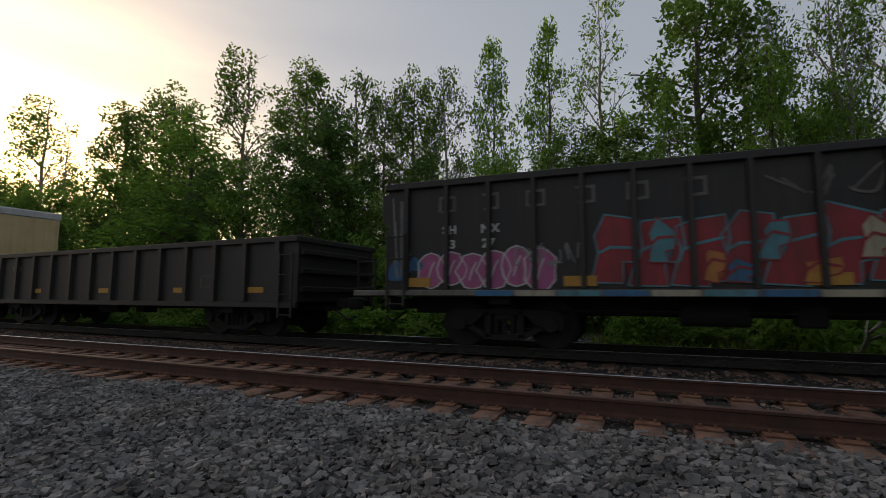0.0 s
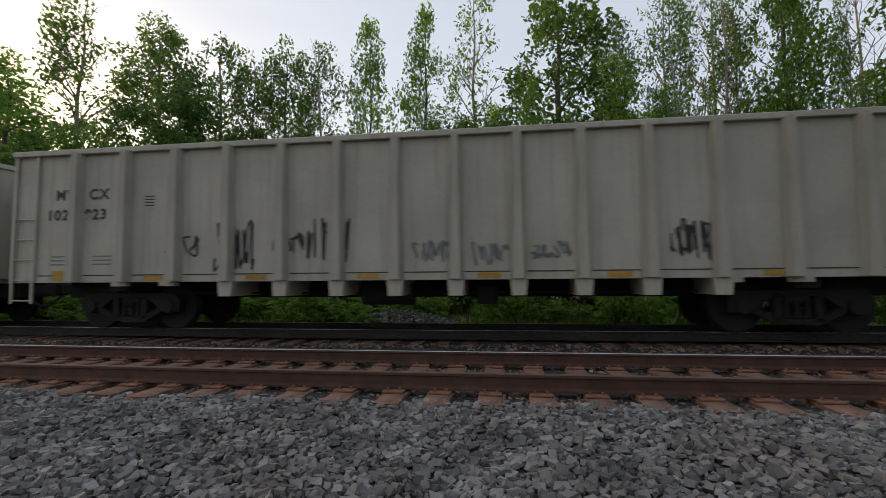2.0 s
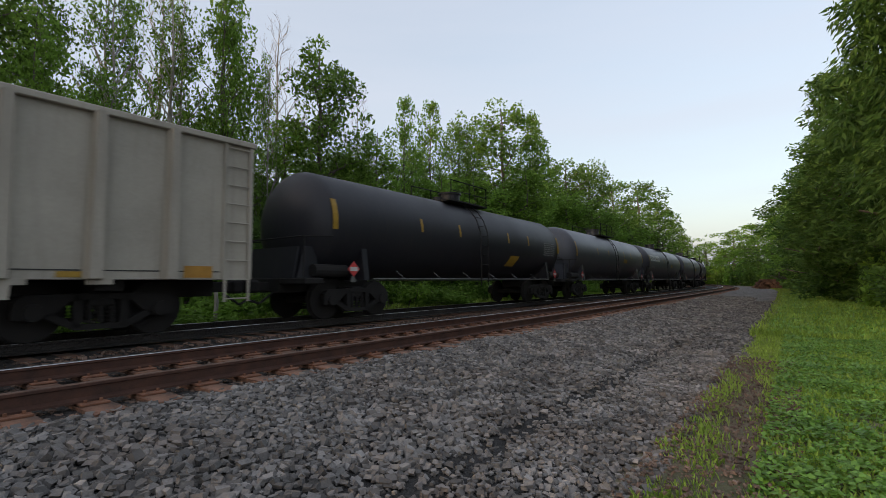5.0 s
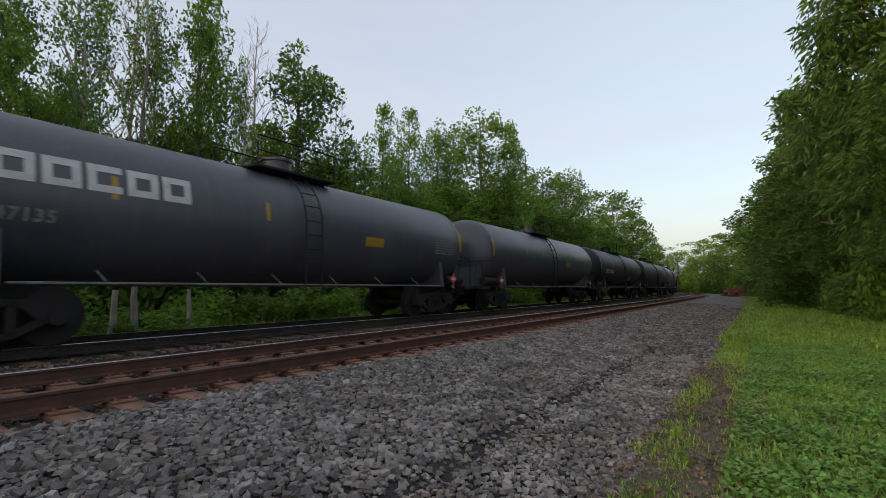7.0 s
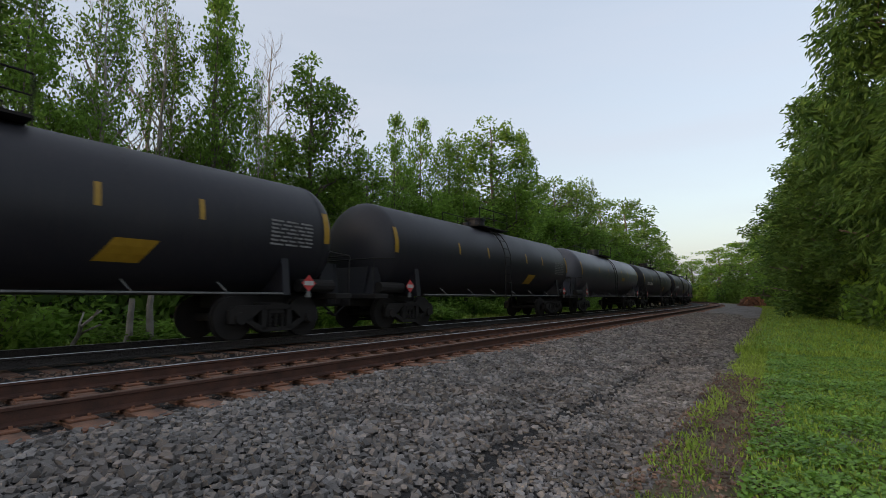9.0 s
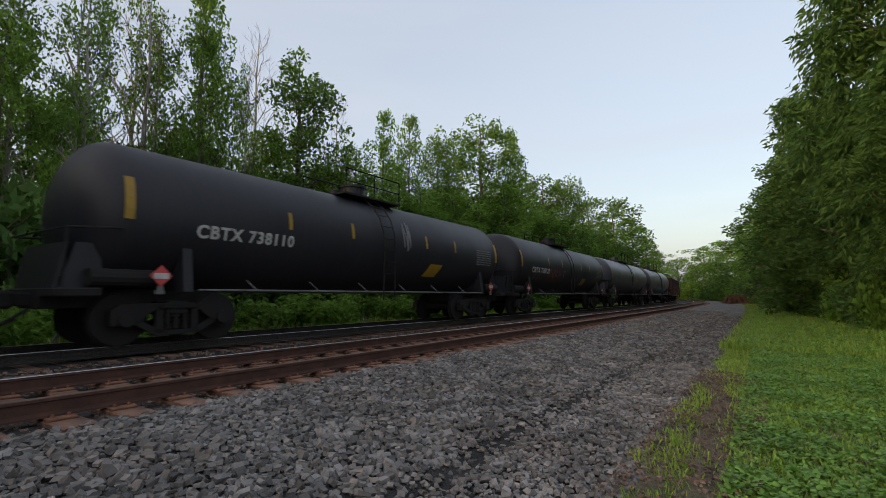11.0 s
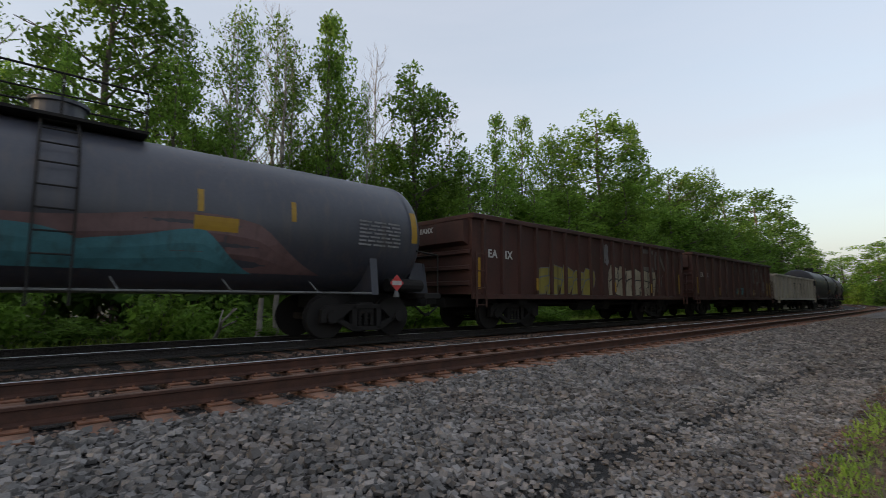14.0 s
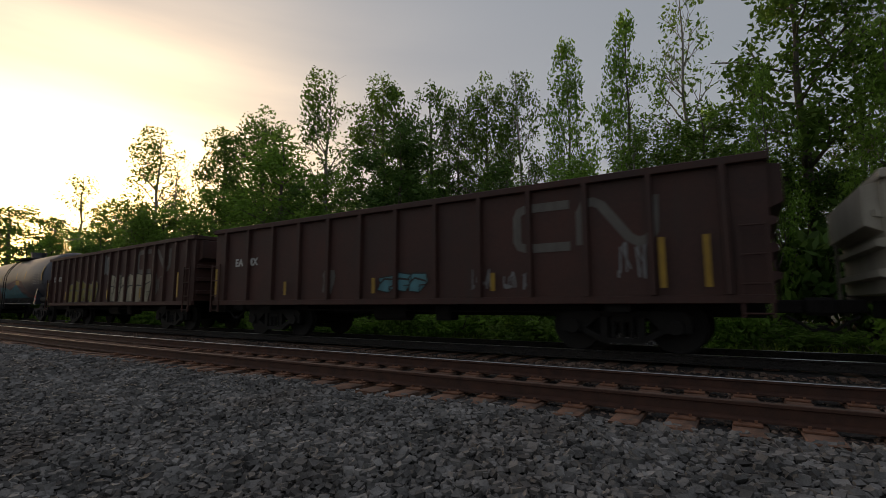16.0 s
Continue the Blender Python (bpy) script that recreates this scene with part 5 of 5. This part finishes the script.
    for k, (xa, xb, za, zb, m, n) in enumerate(tags.get(marks, ())):
        scrawl(car, xa, xb, zc + za, zc + zb, -r, m, 70 + k, n, 0.04)
    for ob in car.children:
        if ob.name.startswith("graffiti_stroke"):
            for v in ob.data.vertices:
                v.co.y = -math.sqrt(max(0.1, (r + 0.016) ** 2 - (v.co.z - zc) ** 2))
    if logo:
        # row of bold white shapes
        for k in range(6):
            x = -h + 1.07 + k * 0.58
            b2 = bmesh.new()
            za, zb = zc + 0.12, zc + 0.58
            for x0, x1, z0_, z1_ in ((x, x + 0.5, za, za + 0.12), (x, x + 0.5, zb - 0.12, zb), (x, x + 0.13, za + 0.12, zb - 0.12), (x + 0.37, x + 0.5, za + 0.12, zb - 0.12)):
                if k == 3 and x0 > x + 0.3:
                    continue
                ya, yb = -math.sqrt((r + 0.009) ** 2 - (z0_ - zc) ** 2), -math.sqrt((r + 0.009) ** 2 - (z1_ - zc) ** 2)
                b2.faces.new([b2.verts.new(v) for v in ((x0, ya, z0_), (x1, ya, z0_), (x1, yb, z1_), (x0, yb, z1_))])
            part("emblem", b2, M_WHITE, car, "bold white block shape")
    CARS.append((car, centre - h, L))
    car["mid"] = 1
    return car


def tie_pile():
    x, y, h = at(85.0, 0.9)
    t = thing("tie_pile", "heap of old rust-brown wooden ties beside the path", "tie pile", m=Matrix.Translation((x, y, -0.22)) @ Matrix.Rotation(h + math.pi / 2, 4, "Z"))
    rnd2 = random.Random(8)
    for row in range(8):
        for k in range(14 - row):
            share("tie", TIES[k % 4], t, Matrix.Translation(((k - (13 - row) / 2) * 0.27 + rnd2.uniform(-0.03, 0.03), rnd2.uniform(-0.25, 0.25), 0.19 + row * 0.175)) @ Matrix.Rotation(rnd2.uniform(-0.12, 0.12), 4, "Z"))


tie_pile()


# ----- consist, front to back -----
def box_container(start):
    """Cream container riding in a well car ahead of the gondolas."""
    L, h = 12.2, 1.22
    car = thing("container_car", "flat car with a cream corrugated container and white roof", "freight car", "freight train")
    bm = bmesh.new()
    box(bm, 0, L, -h, h, 1.25, 4.05)
    part("container", bm, M_CREAM, car, "cream yellow container wall")
    rib = bmesh.new()
    prism(rib, ((-0.10, 0), (0.10, 0), (0.06, 0.04), (-0.06, 0.04)), "z", 1.35, 3.95)
    rme = mesh_of("corrugation", rib, M_CREAM)
    for k in range(34):
        share("corrugation", rme, car, Matrix.Translation((0.3 + k * 0.352, -h, 0)) @ Matrix.Rotation(math.pi, 4, "Z"))
    for z in (1.25, 2.2, 3.1):
        panel(car, "side_rail", 0, L, z, z + 0.12, -h - 0.045, M_CREAM, thick=0.03)
    bm = bmesh.new()
    box(bm, -0.03, L + 0.03, -h - 0.06, h + 0.06, 4.05, 4.35, 0.04)
    part("roof", bm, M_WHITE, car, "white roof edge")
    bm = bmesh.new()
    box(bm, -0.5, L + 0.5, -1.35, 1.35, 0.95, 1.2, 0.03)
    part("deck", bm, M_UNDER, car, "dark flat car deck")
    panel(car, "well_side", -0.3, L + 0.3, 0.85, 2.3, -1.42, M_BLACK, "grimy black ribbed well side", thick=0.06)
    well_rib = bmesh.new()
    prism(well_rib, ((-0.07, 0), (0.07, 0), (0.05, 0.07), (-0.05, 0.07)), "z", 0.87, 2.25)
    wme = mesh_of("rib", well_rib, M_BLACK)
    for k in range(17):
        share("rib", wme, car, Matrix.Translation((0.1 + k * 0.75, -1.48, 0)) @ Matrix.Rotation(math.pi, 4, "Z"))
    underframe(car, L, 0.95)
    CARS.append((car, start, L))


box_container(-34.6)
c, h = rib_gondola(-21.3, 14.3, 0.85, 2.32, M_BLACK, "low_black_gondola", "low grimy black gondola car with side ribs", 1.05, (), False, 0.16)
for x in (3.5, 7.0, 10.2, 12.8):
    panel(c, "reflector", x, x + 0.5, 1.05, 1.18, -h - 0.01, M_ORANGE, "faded orange reflector plate")
bm = bmesh.new()
for k in range(4):
    a, b = ((11.2, 11.65), (11.2, 11.65), (11.2, 11.23), (11.62, 11.65))[k]
    za, zb = ((1.45, 1.47), (1.18, 1.2), (1.18, 1.47), (1.18, 1.47))[k]
    box(bm, a, b, -h - 0.01, -h, za, zb)
part("stencil_frame", bm, P_FADED, c)
lettering(c, "ROW", 0.22, 2.2, -h - 0.012, 1.75, P_FADED)

c, h = rib_gondola(-4.8, 12.75, 1.12, 3.25, M_BLACK, "graffitied_black_gondola", "tall black gondola car covered in colourful graffiti", 0.86, (), True, 0.10)
bm = bmesh.new()
box(bm, -0.75, 13.3, -h - 0.1, h + 0.1, 0.98, 1.1, 0.02)
part("deck_edge", bm, P_FADED, c, "pale worn deck edge with paint spatter")
for k in range(9):
    panel(c, "paint_splash", 1.9 + k * 0.75, 2.6 + k * 0.75, 0.99, 1.09, -h - 0.105, (P_BLUE, P_CREAM, P_TEAL)[k % 3])
y = -h - 0.014
bubbles(c, 0.75, 3.3, 1.14, 1.88, y, P_PINK, M_WHITE, 3, 6)
scrawl(c, 0.1, 0.7, 1.3, 1.7, y, P_BLUE, 4, 3, 0.2, "blue sprayed patch")
scrawl(c, 2.6, 3.9, 1.5, 1.95, y - 0.012, P_SILVER, 14, 6, 0.035)
blocks(c, 4.05, 8.5, 1.16, 2.28, y, P_MAROON, P_TEAL, 5, 7, "large red graffiti lettering shapes")
for k, (xa, xb, za, zb, m) in enumerate(((4.9, 5.25, 1.5, 2.2, P_TEAL), (5.7, 5.95, 1.2, 1.75, P_ORANGE), (6.5, 6.8, 1.55, 2.2, P_TEAL), (7.0, 7.4, 1.18, 1.6, P_ORANGE), (7.7, 8.0, 1.5, 2.1, P_CREAM), (6.0, 6.4, 1.2, 1.5, P_BLUE))):
    blocks(c, xa, xb, za, zb, y - 0.018, m, P_MAROON, 60 + k, 1, "graffiti highlight shape")
scrawl(c, 8.6, 11.6, 1.3, 2.1, y, P_SILVER, 7, 7, 0.05)
for k in range(6):
    b2 = bmesh.new()
    x = 1.15 + k * 0.86
    ribbon(b2, [(x, 2.62), (x, 2.9), (x + 0.3, 2.9), (x + 0.3, 2.64), (x + 0.04, 2.62)][k % 2:], 0.075, y)
    part("faded_mark", b2, P_FADED, c, "faded chalky mark too worn to read")
scrawl(c, 6.6, 11.8, 2.45, 2.95, y, P_FADED, 8, 10, 0.045, "faded white chalk scrawls along the top")
scrawl(c, 0.1, 0.5, 1.3, 3.0, y, P_SILVER, 9, 4, 0.04)
for text, x, z in (("SH", 1.2, 2.18), ("NX", 1.98, 2.18), ("23", 1.22, 1.9), ("27", 2.0, 1.9)):
    lettering(c, text, 0.23, x, y, z, M_WHITE, spread=1.1)
for x in (0.4, 3.5, 7.0, 10.9):
    panel(c, "reflector", x, x + 0.55, 1.16, 1.34, -h - 0.03, M_ORANGE, "orange reflector plate")
for e, x in ((1, -0.55), (-1, 13.15)):
    ladder(c, x - 0.2, x + 0.2, -h + 0.1, 1.1, 1.75, 3, M_UNDER, name="end_rail")

G, R_, T_, K_ = P_GREYINK, P_MAROON, P_TEAL, M_INK
grey_gondola(9.87, "102938", [(3.2, 4.0, 0.45, 0.85, R_, 4), (4.4, 5.2, 0.2, 0.75, T_, 5), (5.6, 6.4, 0.2, 0.6, P_BLUE, 4), (6.8, 7.6, 0.7, 1.0, R_, 4), (8.2, 9.0, 0.2, 0.6, T_, 4), (10.3, 11.2, 0.2, 0.55, P_BLUE, 4), (11.6, 12.4, 0.75, 0.95, R_, 3), (13.2, 14.2, 0.2, 0.6, T_, 5)])
grey_gondola(28.3, "102923", [(3.45, 4.15, 0.5, 0.9, K_, 2), (4.5, 5.35, 0.2, 1.2, K_, 6), (5.7, 6.3, 0.5, 0.9, K_, 3), (6.4, 7.2, 0.3, 1.15, K_, 6), (8.4, 9.1, 0.3, 0.7, G, 4), (9.45, 10.1, 0.25, 0.65, G, 4), (10.5, 11.2, 0.35, 0.65, G, 4), (12.8, 13.5, 0.3, 0.95, K_, 6)])
grey_gondola(46.8, "103055", [(6.6, 7.4, 0.15, 0.7, G, 5)])
grey_gondola(65.5, "102864", [])
grey_gondola(84.0, "102301", [])

tank_list = ((110.2, 0), (126.0, 1), (141.75, 2), (157.65, 1), (173.4, 0), (189.3, 0), (205.1, 1), (221.0, 0), (236.9, 0), (252.85, 1), (268.55, 1))
tank_marks = ("", "", "47135", "", "CBTX 738064", "", "", "CBTX 738110", "CBTX 738120", "BAPX 222814", "BAPX 222815")
for (cx, k), mk in zip(tank_list, tank_marks):
    lab = ("glossy black cylindrical tank car with yellow reflectors", "dusty dark grey tank car with rust-tinted ends", "dark grey tank car with bold white shapes")[k]
    tank_car(cx, M_TANK if k == 0 else M_TANKGREY, lab, mk, mk[:1] == "C", k == 2, cx > 260)

c, h = rib_gondola(277.1, 14.1, 1.0, 3.14, M_BROWN, "brown_gondola", "rust-brown gondola car with cream and yellow graffiti", 0.79, (0.1, 2.65, 7.4, 10.4, 13.2))
y = -h - 0.014
lettering(c, "EA", 0.31, 0.62, y, 2.0, M_WHITE, spread=1.05)
lettering(c, "MX", 0.31, 1.18, y, 2.0, M_WHITE, spread=1.05)
blocks(c, 2.75, 6.1, 1.0, 1.88, y, P_YEL, P_GREYINK, 31, 5, "dull yellow graffiti lettering shapes")
blocks(c, 7.15, 11.0, 0.98, 2.05, y, P_CREAM, M_INK, 32, 6, "cream outlined graffiti lettering shapes")
scrawl(c, 11.2, 11.9, 1.2, 2.0, y, P_FADED, 33, 4, 0.04)
scrawl(c, 6.65, 7.1, 2.15, 2.85, y, P_SILVER, 34, 3, 0.2, "grey sprayed figure shape")


def railway_emblem(c, x, z, w, hh, y, material):
    """A winding band of even width with rounded turns."""
    t = 0.17
    q = 0.13 * w
    way = [(0.42 * w, hh), (q * 0.6, hh), (q * 0.15, hh * 0.94), (0, hh * 0.8), (0, hh * 0.2), (q * 0.15, hh * 0.06), (q * 0.6, 0), (0.42 * w, 0)]
    tail = [(0.5 * w, 0), (0.5 * w, hh * 0.78), (0.53 * w, hh * 0.95), (0.59 * w, hh), (0.65 * w, hh * 0.9), (0.83 * w, hh * 0.12), (0.89 * w, 0), (0.95 * w, 0.04 * hh), (0.99 * w, 0.2 * hh), (w, hh)]
    b2 = bmesh.new()
    for k, line in enumerate((way, tail)):
        vs = []
        for i, (a, b) in enumerate(line):
            p, n = line[max(0, i - 1)], line[min(len(line) - 1, i + 1)]
            dx, dz = n[0] - p[0], n[1] - p[1]
            d = math.hypot(dx, dz)
            vs.append((b2.verts.new((x + a - dz / d * t / 2, y - 0.002 * k, z + b + dx / d * t / 2)), b2.verts.new((x + a + dz / d * t / 2, y - 0.002 * k, z + b - dx / d * t / 2))))
        for (a, b), (c_, d) in zip(vs, vs[1:]):
            b2.faces.new((a, b, d, c_))
    part("emblem", b2, material, c, "faded white winding band emblem")


railway_emblem(c, 9.9, 2.1, 2.5, 0.72, y + 0.006, P_FADED)
for e in (0,):
    lettering(c, "EAMX", 0.2, -0.23, 0, 2.7, M_WHITE).matrix_basis = Matrix.Translation((-0.215, 0.4, 2.72)) @ pose(0, 0, 0, 90, 0, -90)

c, h = rib_gondola(292.35, 14.2, 1.0, 3.16, M_BROWN, "brown_gondola", "rust-brown gondola car with a faded white emblem", 1.12, (0.2, 3.35, 6.45, 9.55, 12.65, 13.3))
y = -h - 0.014
lettering(c, "EA", 0.3, 1.02, y, 2.0, M_WHITE)
lettering(c, "MX", 0.3, 1.6, y, 2.0, M_WHITE)
railway_emblem(c, 10.1, 1.92, 2.5, 0.78, y, P_FADED)
scrawl(c, 9.05, 9.5, 1.15, 1.65, y, P_SILVER, 41, 4, 0.035)
scrawl(c, 9.8, 10.4, 1.15, 1.5, y, P_SILVER, 42, 4, 0.035)
scrawl(c, 11.95, 12.45, 1.3, 2.0, y, P_SILVER, 43, 4, 0.04)
blocks(c, 6.6, 7.9, 1.15, 1.55, y, P_TEAL, M_INK, 44, 3, "dark teal graffiti shapes")
blocks(c, 4.75, 5.1, 1.15, 1.75, y, P_FADED, P_FADED, 45, 1, "pale sprayed shape")

c, h = rib_gondola(307.8, 14.0, 1.0, 2.7, M_GREY, "tan_gondola", "pale grey gondola car with dark graffiti", 1.12, ())
scrawl(c, 5, 10, 1.2, 2.2, -h - 0.014, M_INK, 51, 7, 0.09)
tank_car(330.3, M_TANK, "glossy black cylindrical tank car with yellow reflectors", "")
tank_car(346.1, M_TANK, "glossy black cylindrical tank car with yellow reflectors", "")


# stations along the far track itself, from abreast of the camera's place
FAR_S = [S0 + i * DS for i in range(len(LINE))]
FAR_U = [0.0]
for p, q in zip(FAR_S, FAR_S[1:]):
    a, b = at(p, FAR), at(q, FAR)
    FAR_U.append(FAR_U[-1] + math.hypot(b[0] - a[0], b[1] - a[1]))
FAR_X = [at(p, FAR)[0] for p in FAR_S]
U_ZERO = float(np.interp(0.0, FAR_X, FAR_U))


def on_far_track(u):
    return at(float(np.interp(u + U_ZERO, FAR_U, FAR_S)), FAR)


def car_pose(start, L, t, mid):
    """The car's pose on the far track: its bogies follow the line."""
    s = start - V_TRAIN * t
    a, b = on_far_track(s + 2.2), on_far_track(s + L - 2.2)
    h = math.atan2(b[1] - a[1], b[0] - a[0])
    f = -2.2 / (L - 4.4)
    x, y = a[0] + (b[0] - a[0]) * f, a[1] + (b[1] - a[1]) * f
    if mid:
        x, y = (a[0] + b[0]) / 2, (a[1] + b[1]) / 2
    return Matrix.Translation((x, y, RAILTOP - 0.01)) @ Matrix.Rotation(h, 4, "Z")


def motions():
    for car, start, L in CARS:
        mid = "mid" in car
        walk(car, [(t * 0.5, car_pose(start, L, t * 0.5, mid)) for t in range(33)])


motions()
